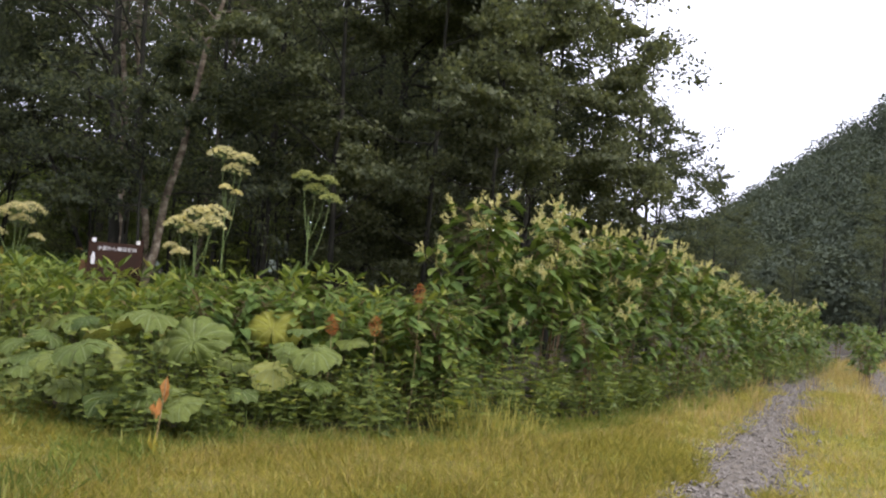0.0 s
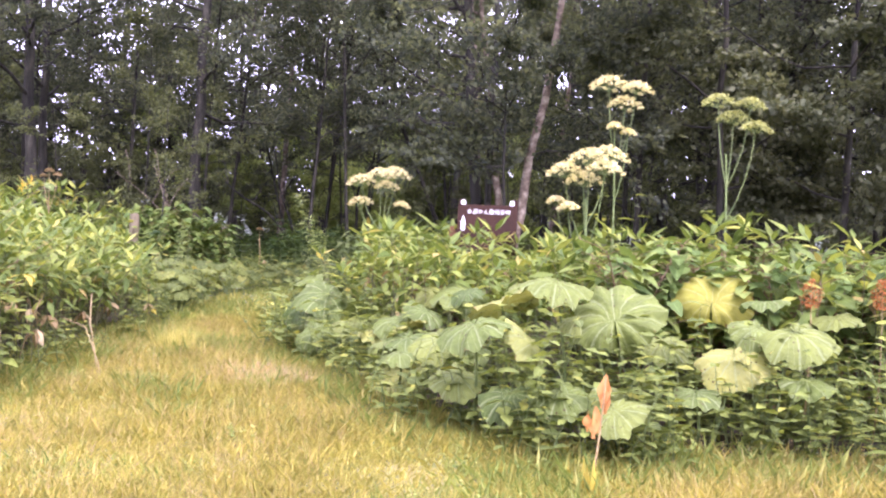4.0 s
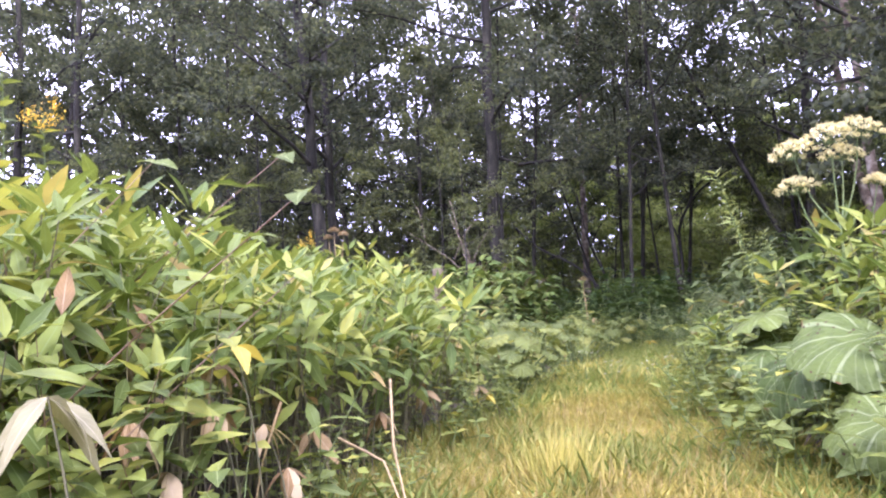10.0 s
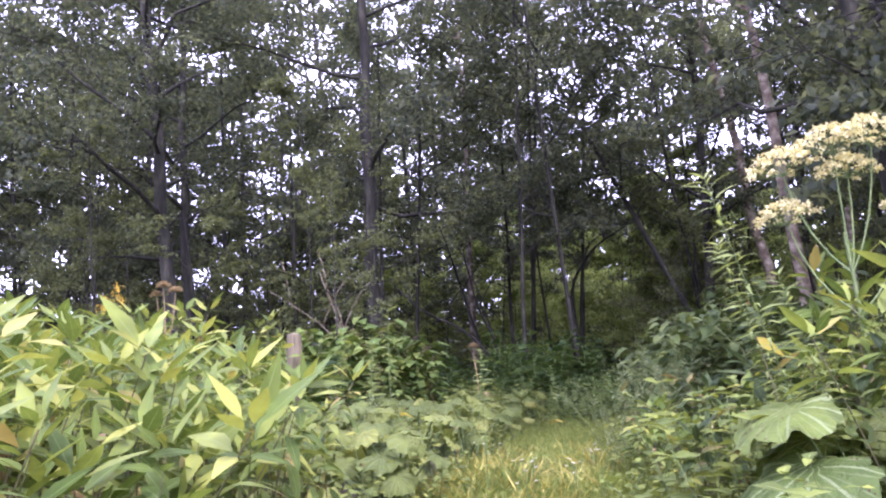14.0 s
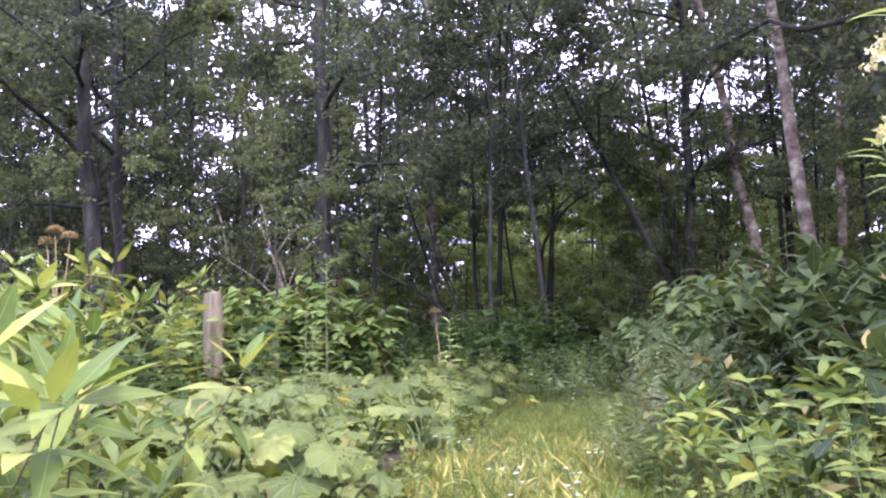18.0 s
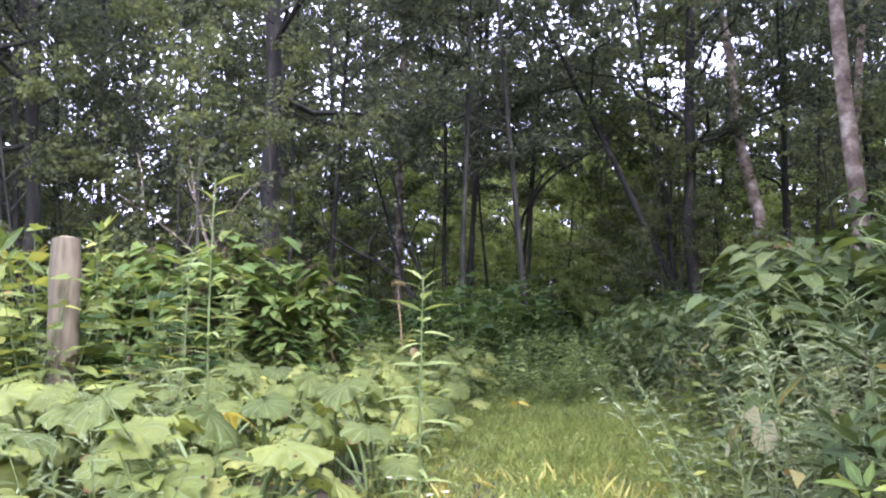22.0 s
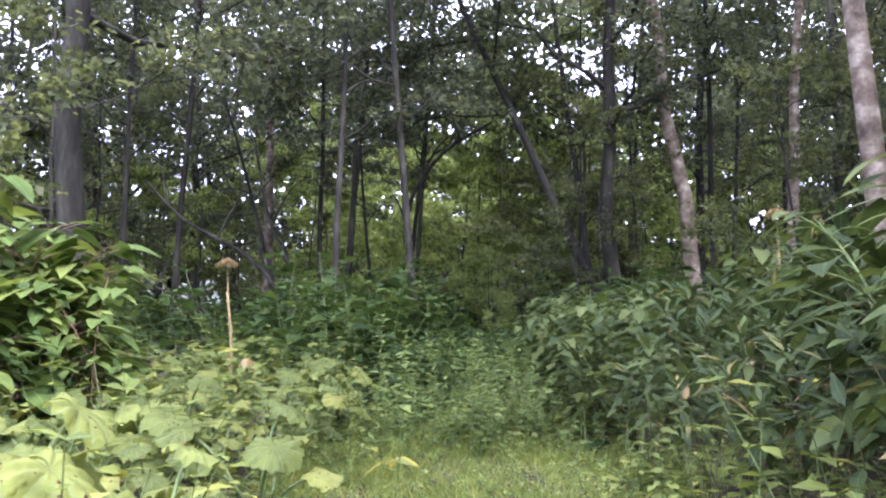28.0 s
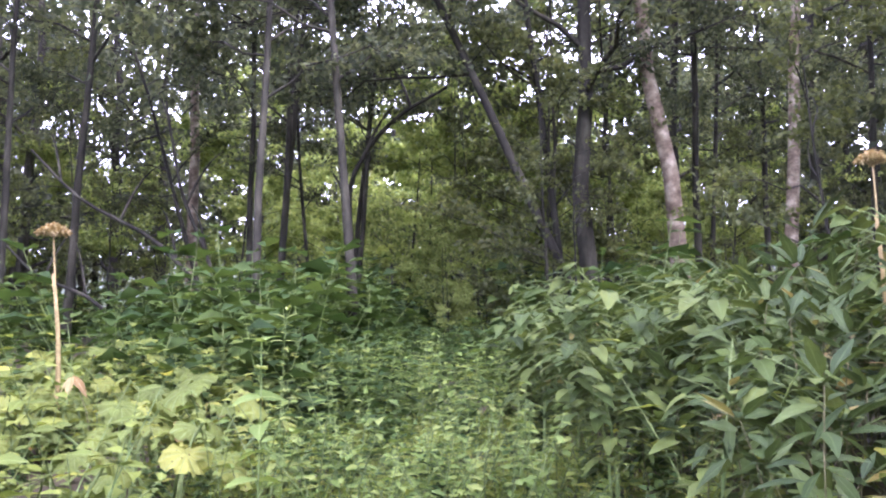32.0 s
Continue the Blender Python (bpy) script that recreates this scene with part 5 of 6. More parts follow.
def crooked(x, y, pts, thick=0.06, mat=None, label="dark crooked bare stem in the wood's shade"):
    ob = tagged(new("crooked_stem"), label, "tree stem", "crooked stems under the trees")
    ob.location = (x, y, float(ground_z(x, y)))
    p = np.array(pts, float)
    fine = np.column_stack([np.interp(np.linspace(0, len(p) - 1, 14), np.arange(len(p)), p[:, k]) for k in range(3)])
    fine[1:-1] = 0.5 * fine[1:-1] + 0.25 * (fine[:-2] + fine[2:])
    g = Geo()
    g.add(*tube(fine, np.linspace(thick, thick * 0.35, 14), 7))
    part("stem", g, mat or BARK, ob)
    for k in (5, 8, 11):
        b = Geo()
        e = fine[k] + (0.5 * (-1) ** k, 0.3, 0.9)
        b.add(*tube(arc(fine[k], e, (0, 0, 0.15), 6), np.linspace(thick * 0.5, 0.008, 6), 5))
        part("branch", b, mat or BARK, ob)


crooked(-17.6, 28.2, [(0, 0, -0.1), (-0.3, 0, 1.0), (-1.2, 0, 1.9), (-2.4, -0.3, 2.5), (-3.3, -0.4, 3.4)], 0.055)
crooked(-17.9, 28.6, [(0, 0, -0.1), (-0.1, 0, 1.4), (-0.7, 0, 2.6), (-1.0, 0, 4.2)], 0.05)
crooked(-16.6, 30.5, [(0, 0, -0.1), (0.2, 0, 1.6), (0.1, 0, 3.0), (0.9, 0, 4.0), (2.0, 0, 4.5)], 0.07)
crooked(-18.6, 27.6, [(0, 0, -0.1), (-0.8, 0, 0.9), (-2.0, 0, 1.3), (-3.0, 0, 2.2)], 0.04)
crooked(-15.2, 18.9, [(0, 0, -0.1), (-0.1, 0, 0.9), (-0.3, 0.1, 1.7), (-0.75, 0.1, 2.7)], 0.018, PALE_BARK, "bare dead sapling with pale twigs")
crooked(-15.0, 19.3, [(0, 0, -0.1), (-0.5, 0, 1.2), (-1.4, 0.1, 1.9), (-2.6, 0.1, 2.6)], 0.014, PALE_BARK, "bare dead sapling with pale twigs")
# joined undergrowth
placed = []
for x, y in place(rp, 270, (-8.0, 13, 6.6, 30), lambda x, y: right_bank(x, y, -0.1) and y < float(front_line(x)) + 2.4, 0.2):
    placed.append((rp.choice(HERBS), spot(x, y, rp.uniform(0, 6.28), rp.uniform(0.7, 1.3))))
for x, y in place(rp, 50, (-9.5, -5.6, 4.9, 12.6), lambda x, y: float(left_edge(y)) - 0.9 < x < float(left_edge(y)) + 0.12, 0.13):
    placed.append((rp.choice(HERBS if rp.random() < 0.5 else HERBS_LOW), spot(x, y, rp.uniform(0, 6.28), rp.uniform(0.6, 1.1))))
for x, y in place(rp, 420, (-15.0, -6.5, 11.5, 24.5), lambda x, y: float(left_edge(y)) - 2.6 < x < float(left_edge(y)) + 0.1 or float(right_edge(y)) - 0.15 < x < float(right_edge(y)) + 1.6, 0.16):
    placed.append((rp.choice(HERBS if rp.random() < 0.5 else HERBS_LOW), spot(x, y, rp.uniform(0, 6.28), rp.uniform(0.6, 1.15))))
joined("undergrowth", placed, "mixed leafy weeds along the banks", "undergrowth")
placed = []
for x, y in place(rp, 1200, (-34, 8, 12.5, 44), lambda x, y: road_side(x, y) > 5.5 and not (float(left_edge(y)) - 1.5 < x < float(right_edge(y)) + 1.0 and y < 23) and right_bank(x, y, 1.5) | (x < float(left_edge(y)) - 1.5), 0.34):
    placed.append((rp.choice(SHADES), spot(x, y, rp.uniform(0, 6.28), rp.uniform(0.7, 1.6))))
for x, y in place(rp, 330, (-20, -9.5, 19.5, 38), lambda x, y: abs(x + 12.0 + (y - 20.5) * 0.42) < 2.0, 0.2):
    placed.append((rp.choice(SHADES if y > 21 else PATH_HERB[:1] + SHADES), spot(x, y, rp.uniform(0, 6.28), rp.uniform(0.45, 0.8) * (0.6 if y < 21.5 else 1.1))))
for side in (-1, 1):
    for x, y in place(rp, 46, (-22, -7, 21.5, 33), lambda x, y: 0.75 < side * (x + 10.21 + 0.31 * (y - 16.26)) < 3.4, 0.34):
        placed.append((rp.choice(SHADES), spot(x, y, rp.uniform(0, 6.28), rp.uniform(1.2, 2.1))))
joined("forest_undergrowth", placed, "leafy undergrowth on the forest floor, toned for shade", "undergrowth")


# ---- grass ----
def blades(name, tufts, each, test, box, low, high, width, mat, label, seed, spread=0.05, bend=0.5, simple=False):
    """Grass in uneven tufts; blades of three faces each."""
    r = np.random.default_rng(seed)
    x, y = r.uniform(box[0], box[1], tufts), r.uniform(box[2], box[3], tufts)
    keep = test(x, y)
    x, y = x[keep], y[keep]
    patchy = 0.5 + 0.5 * np.sin(x * 2.1 + 1.7 * np.sin(y * 1.3)) * np.sin(y * 2.6 + 1.1 * np.sin(x * 1.9))
    th = (0.65 + 0.6 * patchy) * r.uniform(0.6, 1.3, len(x))
    idx = np.repeat(np.arange(len(x)), each)
    k = len(idx)
    off = r.normal(0, spread, (k, 2))
    bx, by = x[idx] + off[:, 0], y[idx] + off[:, 1]
    v = np.array([(-0.5, 0, 0), (0.5, 0, 0), (-0.34, 0.55, 0.05), (0.34, 0.55, 0.05), (0, 1, 0.3)])
    tri = np.array([(0, 1, 3), (0, 3, 2), (2, 3, 4)])
    h = r.uniform(low, high, k) * th[idx]
    pos = np.column_stack([bx, by, ground_z(bx, by) - 0.01])
    way = np.column_stack([off / spread * 0.25 + r.normal(0, bend * 0.6, (k, 2)), np.ones(k)])
    m = spots_at(pos, way, np.column_stack([-way[:, :2], np.zeros(k)]) + r.normal(0, 0.3, (k, 3)), 1.0)
    m[:, :3, 0] *= (width * r.uniform(0.6, 1.4, k))[:, None]
    m[:, :3, 1] *= h[:, None]
    m[:, :3, 2] *= h[:, None]
    g = Geo()
    uv = np.array([(0, 0), (1, 0), (0, 0.5), (1, 0.5), (0.5, 1)])
    if simple:
        v, tri, uv = RHOMB[0] * (1.4, 1, 0.42), RHOMB[1], RHOMB[2]
    g.put((v, tri, uv), m)
    return tagged(new(name, g.mesh(name, [mat])), label, "grass", kind="stuff")


blades("grass", 48000, 10, lambda x, y: on_lawn(x, y) & (y > 2.5 + 0.3 * np.sin(x * 2.3) + 0.2 * np.sin(x * 5.9)), (-8.8, 2.5, 2.2, 13.2), 0.05, 0.14, 0.0033, GRASS, "short yellow-green meadow grass", 1, 0.05, 1.3, True)
blades("grass", 7000, 9, on_lawn, (2.5, 9, 3, 17), 0.05, 0.14, 0.009, GRASS, "short yellow-green meadow grass", 11, 0.06, 1.1, True)
blades("dry_grass", 15000, 7, lambda x, y: on_lawn(x, y) & (np.sin(x * 1.3 + 2) * np.sin(y * 1.1) > -0.35), (-8.5, 6, 2.2, 13), 0.08, 0.2, 0.0026, GRASS_DRY, "dry straw-coloured grass stalks", 2, 0.07, 0.9)
blades("grass", 24000, 8, on_lawn, (-15, -7.5, 12.6, 23), 0.045, 0.125, 0.0042, GRASS_GREEN, "fresh green path grass", 3, 0.05, 1.1, True)
blades("grass", 4200, 9, lambda x, y: on_lawn(x, y) & (x < 24), (3, 22, 10, 46), 0.15, 0.42, 0.012, GRASS_DRY, "tall yellowing grass along the road", 4, 0.1)
blades("grass", 1500, 12, lambda x, y: np.abs(road_side(x, y) + 0.9) < 0.45, (2, 22, 5, 40), 0.1, 0.3, 0.008, GRASS, "yellow-green grass strip on the road", 6, 0.08)
blades("grass", 30000, 5, lambda x, y: on_lawn(x, y) & ((y < 2.9) | (x > 8.9) | (x < -8.7)), (-16, 22, -8, 16), 0.08, 0.2, 0.016, GRASS, "yellow-green meadow grass by the road", 14, 0.09, 1.2, True)
def by_banks(x, y):
    edge = np.minimum(np.abs(y - front_line(x)), np.minimum(np.abs(x - right_edge(y)), np.abs(x - left_edge(y))))
    return on_lawn(x, y) & ((edge < 0.45) | (np.sin(x * 3.1 + 2 * np.sin(y * 1.7)) * np.sin(y * 2.7 + x) > 0.62) & (x < -4))


blades("grass", 16000, 9, by_banks, (-9.5, 4, 2.2, 14), 0.08, 0.21, 0.0042, GRASS_GREEN, "greener grass tufts at the foot of the banks", 15, 0.05, 1.1, True)
blades("seeding_grass", 230, 14, lambda x, y: (x + 5.3) ** 2 + ((y - 8.42) * 1.3) ** 2 < 0.2, (-5.8, -4.8, 7.9, 8.95), 0.12, 0.22, 0.0022, PINK_GRASS, "tuft of pinkish seeding grass", 5, 0.06, 1.2)
blades("sedge_tuft", 12, 40, lambda x, y: x < 99, (-7.1, -6.85, 9.2, 9.45), 0.2, 0.36, 0.009, GRASS, "tuft of long green sedge in the grass", 8, 0.08, 0.6)
blades("sedge_tuft", 40, 26, lambda x, y: y > front_line(x) - 0.5, (0.1, 1.3, 7.4, 8.8), 0.22, 0.45, 0.009, GRASS, "long green sedge at the foot of the bank", 9, 0.1, 0.6)
placed = []
for x, y in place(rp, 520, (-11, 7, 2.0, 16), lambda x, y: bool(on_lawn(np.float64(x), np.float64(y))), 0.06):
    placed.append((rp.choice(LAWN), spot(x, y, rp.uniform(0, 6.28), rp.uniform(0.2, 0.45))))
for x, y in place(rp, 260, (-13.5, -7.5, 14.5, 22.5), lambda x, y: float(left_edge(y)) < x < float(right_edge(y)), 0.06):
    placed.append((rp.choice(LAWN), spot(x, y, rp.uniform(0, 6.28), rp.uniform(0.2, 0.4))))
for x, y in place(rp, 70, (-14, -9, 17.5, 24), lambda x, y: float(left_edge(y)) - 0.2 < x < float(right_edge(y)) + 0.2, 0.16):
    placed.append((rp.choice(PATH_HERB), spot(x, y, rp.uniform(0, 6.28), rp.uniform(0.25, 0.6))))
joined("lawn_weeds", placed, "small leafy weeds in the grass", "weeds")

for k, (x, y) in enumerate(place(rp, 17, (-12.3, -10.8, 19.3, 20.9), lambda x, y: (x + 11.55) ** 2 + (y - 20.1) ** 2 < 0.5, 0.24)):
    grow("path_herb", BRIGHT_HERB[k % 3], spot(x, y, k * 1.9, rp.uniform(0.75, 1.05)), "fresh light green herb growing on the path", "herb", "herb clump on the path")
for k, (x, y) in enumerate(place(rp, 20, (-13.4, -11.6, 21.6, 23.4), lambda x, y: (x + 12.45) ** 2 + (y - 22.5) ** 2 < 0.7, 0.26)):
    grow("path_herb", BRIGHT_HERB[k % 3], spot(x, y, k * 1.3, rp.uniform(0.9, 1.2)), "fresh light green herb growing on the path", "herb", "herb clump on the path")
grow("sprout", SPROUT, spot(-11.2, 18.1, 0.4, 0.84), "light green upright sprout with pointed leaves", "weed")

# ---- single things ----
def forest_sign():
    ob = tagged(new("forest_sign"), "dark brown sign board with white lettering among bamboo", "sign")
    ob.matrix_basis = spot(-4.71, 12.12, radians(9))
    z = 1.49

    def slab(w, h, d, cx, cy, cz):
        bm = bmesh.new()
        bmesh.ops.create_cube(bm, size=1, matrix=Matrix.LocRotScale((cx, cy, cz), None, (w, d, h)))
        bmesh.ops.bevel(bm, geom=bm.edges[:], offset=min(w, h, d) * 0.15, segments=2, affect="EDGES")
        me = bpy.data.meshes.new("slab")
        bm.to_mesh(me)
        bm.free()
        return me

    def piece(name, me, mat, parent, label=""):
        me.materials.append(mat)
        return part(name, me, mat, parent, label)

    board = piece("board", slab(0.74, 0.56, 0.03, 0, 0, z), SIGN, ob)
    for sx in (-0.335, 0.335):
        piece("post", slab(0.06, z + 0.45, 0.06, sx, 0.05, (z + 0.25) / 2), SIGN, ob)
        piece("tag", slab(0.055, 0.055, 0.012, sx * 0.9, -0.012, z + 0.305), WHITE, ob, "small white square tag")
    piece("brace", slab(0.10, 1.1, 0.08, -0.44, 0.1, 0.95), RUST_WOOD, ob, "orange-brown wooden post")
    cu = bpy.data.curves.new("lettering", "FONT")
    cu.body, cu.size, cu.align_x, cu.align_y, cu.extrude = "水源かん養保安林", 0.068, "CENTER", "CENTER", 0.001
    tmp = bpy.data.objects.new("lettering", cu)
    scene.collection.objects.link(tmp)
    dg = bpy.context.evaluated_depsgraph_get()
    me = bpy.data.meshes.new_from_object(tmp.evaluated_get(dg))
    bpy.data.objects.remove(tmp)
    me.transform(pose(0.02, -0.019, z + 0.19, 90, 0, 0))
    me.materials.clear()
    piece("lettering", me, WHITE, board, "white lettering")
    g = Geo()
    g.add([(-0.32, -0.02, z - 0.04), (-0.27, -0.02, z - 0.04), (-0.265, -0.02, z + 0.06), (-0.295, -0.02, z + 0.15), (-0.325, -0.02, z + 0.06)], [(0, 1, 2, 3, 4)])
    part("emblem", g, WHITE, board, "white pointed emblem")


forest_sign()

angelica(-3.19, 10.76, 2.25, [(0.02, 0, 2.28, 1.0), (-0.22, 0, 2.16, 0.9), (0.18, 0.1, 2.32, 1.0), (0.2, -0.1, 2.18, 0.85), (-0.05, 0.1, 2.08, 0.9), (-0.3, 0, 1.9, 0.4), (-0.15, -0.1, 1.82, 0.5)])
angelica(-3.14, 11.8, 3.2, [(-0.08, 0, 3.24, 1.0), (0.22, 0, 3.20, 0.8), (0.08, 0.1, 3.04, 0.9), (0.02, -0.1, 2.8, 0.4), (0.15, 0, 2.75, 0.35)])
angelica(-1.93, 11.63, 2.9, [(-0.1, 0, 3.0, 0.8), (0.22, 0, 2.98, 0.65), (0.05, 0.1, 2.84, 0.8), (0.28, -0.05, 2.72, 0.7)], GREEN_UMBEL, label="tall angelica going to green seed")
angelica(-6.7, 13.14, 2.14, [(0.0, 0, 2.34, 1.0), (-0.28, -0.05, 2.25, 0.95), (0.2, 0.05, 2.36, 1.0), (0.05, 0.1, 2.2, 0.8), (-0.3, 0.0, 1.96, 0.85), (0.3, 0.1, 1.96, 0.5)])
angelica(-14.66, 14.65, 2.35, [(0.0, 0, 2.57, 0.9), (0.16, 0.05, 2.5, 0.8), (-0.14, 0.0, 2.48, 0.7)], DEAD_LEAF, 0, "withered brown angelica stalk", STRAW, 0.09)
angelica(-13.9, 20.65, 1.7, [(0.0, 0, 1.74, 0.9)], DEAD_LEAF, 0, "withered brown angelica stalk", STRAW, 0.09)
angelica(-9.48, 22.0, 2.0, [(0.0, 0, 2.06, 0.8), (0.28, 0, 2.0, 0.6)], DEAD_LEAF, 0, "withered brown angelica stalk", STRAW, 0.11)


def dock(x, y, z, tall=0.2):
    base = float(ground_z(x, y))
    ob = tagged(new("dock"), "dock stalk with a rust-red seed head", "weed", "docks in the bank")
    ob.location = (x, y, base)
    r = np.random.default_rng(int(abs(x * 91)))
    st, sd = Geo(), Geo()
    h = z - base
    st.add(*tube(arc((0, 0, -0.05), (0.03, 0, h), (0.02, 0, 0), 6), np.linspace(0.006, 0.003, 6), 5))
    n = 420
    s = r.random(n)
    a = r.uniform(0, 6.28, n)
    rad = 0.078 * np.sin(math.pi * (0.12 + 0.8 * s)) * r.random(n) ** 0.5
    pos = np.column_stack([0.03 + rad * np.cos(a), rad * np.sin(a), h - tall * 0.5 + s * tall])
    sd.put(RHOMB, spots_at(pos, r.normal(0, 1, (n, 3)), r.normal(0, 1, (n, 3)), r.uniform(0.009, 0.017, n)))
    part("stem", st, STRAW, ob)
    part("seed_head", sd, DOCK, ob, "rust-red seed head")


for x, y, z in ((-0.28, 9.0, 1.56), (-1.14, 8.7, 1.17), (-0.7, 8.75, 1.19)):
    dock(x, y, z)


def orange_stalk(x, y):
    """A withered stalk: rust-orange curled head over a bundle of yellow blades."""
    ob = tagged(new("withered_stalk"), "withered plant stalk with a bright orange head", "weed")
    ob.location = (x, y, float(ground_z(x, y)))
    r = np.random.default_rng(77)
    st = Geo()
    st.add(*tube(arc((0, 0, -0.05), (0.07, -0.02, 0.62), (0.01, 0, 0), 6), np.linspace(0.007, 0.004, 6), 5))
    part("stem", st, STRAW, ob)
    for z, dx, long, wide in ((0.47, 0.06, 0.17, 0.4), (0.45, 0.065, 0.15, 0.36), (0.34, 0.03, 0.13, 0.42), (0.34, -0.01, 0.1, 0.45), (0.44, 0.07, 0.12, 0.4), (0.31, 0.02, 0.12, 0.4)):
        g = Geo()
        v, f, uv = leaf(wide, 8, 0.5, 0.15, 0.6, 0.3, 1.5)
        m = spots_at(np.array([[dx, -0.01, z]]), np.array([[dx - 0.04, 0.05, 0.6]]), np.array([[r.normal(0, 0.2), -1.0, 0.2]]), long)
        g.put((v, f, uv), m)
        part("withered_leaf", g, ORANGE, ob, "curled bright orange withered leaf")
    for k in range(6):
        a = r.uniform(0, 6.28)
        g = Geo()
        g.put(NARROW, spots_at(np.array([[0.02 * math.cos(a), 0.02 * math.sin(a), 0.0]]), np.array([[0.35 * math.cos(a), 0.35 * math.sin(a), 1.0]]), np.array([[math.cos(a), math.sin(a), 0.2]]), r.uniform(0.14, 0.22)))
        part("leaf", g, YELLOW_LEAF, ob)


orange_stalk(-2.14, 6.6)


def wooden_post():
    ob = tagged(new("wooden_post"), "old weathered grey wooden post stump", "post")
    g = Geo()
    r = np.random.default_rng(4)
    v, f, uv = tube(arc((0, 0, -0.2), (0.03, 0, 1.41), (0, 0, 0), 9), 0.092 + r.normal(0, 0.007, 9), 10)
    g.add(v, f, uv)
    k = len(v)
    g.add(np.vstack([v[-10:], [[0.03, 0, 1.43]]]), [(j, (j + 1) % 10, 10) for j in range(10)])
    part("shaft", g, POST_WOOD, ob)
    ob.matrix_basis = spot(-12.74, 14.88)


wooden_post()
W1 = lance_weed(301, 1.08, 60, 0.105)
W2 = lance_weed(302, 0.95, 34, 0.12)
W3 = lance_weed(303, 2.0, 96, 0.15)
grow("tall_weed", W1, spot(-9.35, 13.335, 1.15, 1.0), "single tall weed with drooping lance leaves", "weed")
for x, y, s in ((-12.9, 16.5, 1.2), (-13.3, 17.0, 1.35), (-12.5, 16.1, 1.05), (-13.7, 16.8, 1.5), (-10.8, 15.5, 0.75), (-13.0, 14.6, 1.3), (-13.8, 16.0, 1.6), (-8.3, 15.6, 1.35), (-12.4, 20.6, 0.9), (-8.8, 16.2, 1.2), (-10.8, 14.12, 1.6), (-11.3, 14.5, 1.35)):
    grow("tall_weed", W2, spot(x, y, x, s), "leafy upright weed above the undergrowth", "weed", "upright weeds by the path")
for x, y, s in ((-6.6, 11.8, 0.93), (-6.75, 12.2, 0.8), (-6.5, 12.0, 0.7)):
    grow("tall_weed", W3, spot(x, y, x, s, 0.27, -0.95), "tall leaning leafy weed stalk", "weed", "tall stalks by the angelica")
for k, (x, y, s) in enumerate(((-8.75, 14.55, 0.85), (-8.5, 14.6, 0.9), (-8.3, 15.05, 0.95), (-8.85, 14.9, 0.8), (-8.7, 15.2, 0.9), (-8.6, 14.9, 0.85), (-8.45, 15.6, 0.95), (-10.2, 13.0, 0.7), (-10.8, 13.9, 0.75))):
    grow("mugwort", MUGS[k % 3], spot(x, y, k, s), "silvery green feathery mugwort", "weed", "mugworts by the path")


for k, (x, y, z) in enumerate(((-12.5, 14.6, 1.3), (-12.95, 14.65, 1.45), (-12.4, 14.95, 1.2), (-13.1, 15.0, 1.6), (-12.6, 14.45, 1.25), (-12.3, 14.4, 1.1), (-12.8, 14.4, 1.3))):
    grow("leafy_weed", LEAFY[k % 3], spot(x, y, k * 1.3, z), "leafy weed crowding round the old post", "weed", "weeds round the post")


def ragwort(x, y, top):
    base = float(ground_z(x, y))
    ob = tagged(new("goldenrod"), "yellow-flowered goldenrod above the bamboo", "flower", "goldenrods on the bank")
    ob.location = (x, y, base)
    r = np.random.default_rng(int(abs(x * 53)))
    h = top - base
    st, gr, fl = Geo(), Geo(), Geo()
    st.add(*tube(arc((0, 0, 0), (0.05, 0, h), (0.04, 0, 0), 6), np.linspace(0.008, 0.003, 6), 5))
    for k in range(26):
        a = k * 2.4
        way = np.array([[math.cos(a), math.sin(a), 0.35]])
        gr.put(OVATE, spots_at(np.array([[0.05, 0, h * (0.5 + 0.48 * k / 26)]]), way, np.array([[0, 0, 1.0]]) + r.normal(0, 0.2, (1, 3)), 0.2 - 0.09 * k / 26))
    for k in range(5):
        c = np.array([0.05, 0, h]) + r.normal(0, 1, 3) * (0.07, 0.07, 0.05)
        st.add(*tube([(0.05, 0, h - 0.15), c], 0.002, 3))
        m = 40
        fl.put(RHOMB, spots_at(c + r.normal(0, 0.03, (m, 3)), r.normal(0, 1, (m, 3)), r.normal(0, 0.5, (m, 3)) + (0, 0, 1), r.uniform(0.014, 0.026, m)))
    part("stem", st, STEM, ob)
    part("foliage", gr, HERB, ob)
    part("flower_head", fl, YELLOW, ob)


for x, y, z in ((-9.95, 7.8, 2.8), (-10.3, 8.2, 2.6), (-13.0, 11.2, 2.15), (-13.4, 13.0, 2.2)):
    ragwort(x, y, z)


# broad-leaved shrub at the bank's corner

for k, (x, y) in enumerate(place(rp, 62, (-9.6, -5.7, 4.9, 7.6), lambda x, y: x < float(left_edge(y)) - 0.1 and (y < 6.9 or x < float(left_edge(y)) - 1.4), 0.24)):
    z = 0.55 + 0.44 * (float(left_edge(y)) - x)
    grow("bramble_shrub", SHRUB[k % 4], spot(x, y, k * 1.7, min(z, 1.24 if y < 6.4 else 1.0), 0.15, 1.0), "broad-leaved light green bramble shrub", "shrub", "shrubs at the bank's corner")
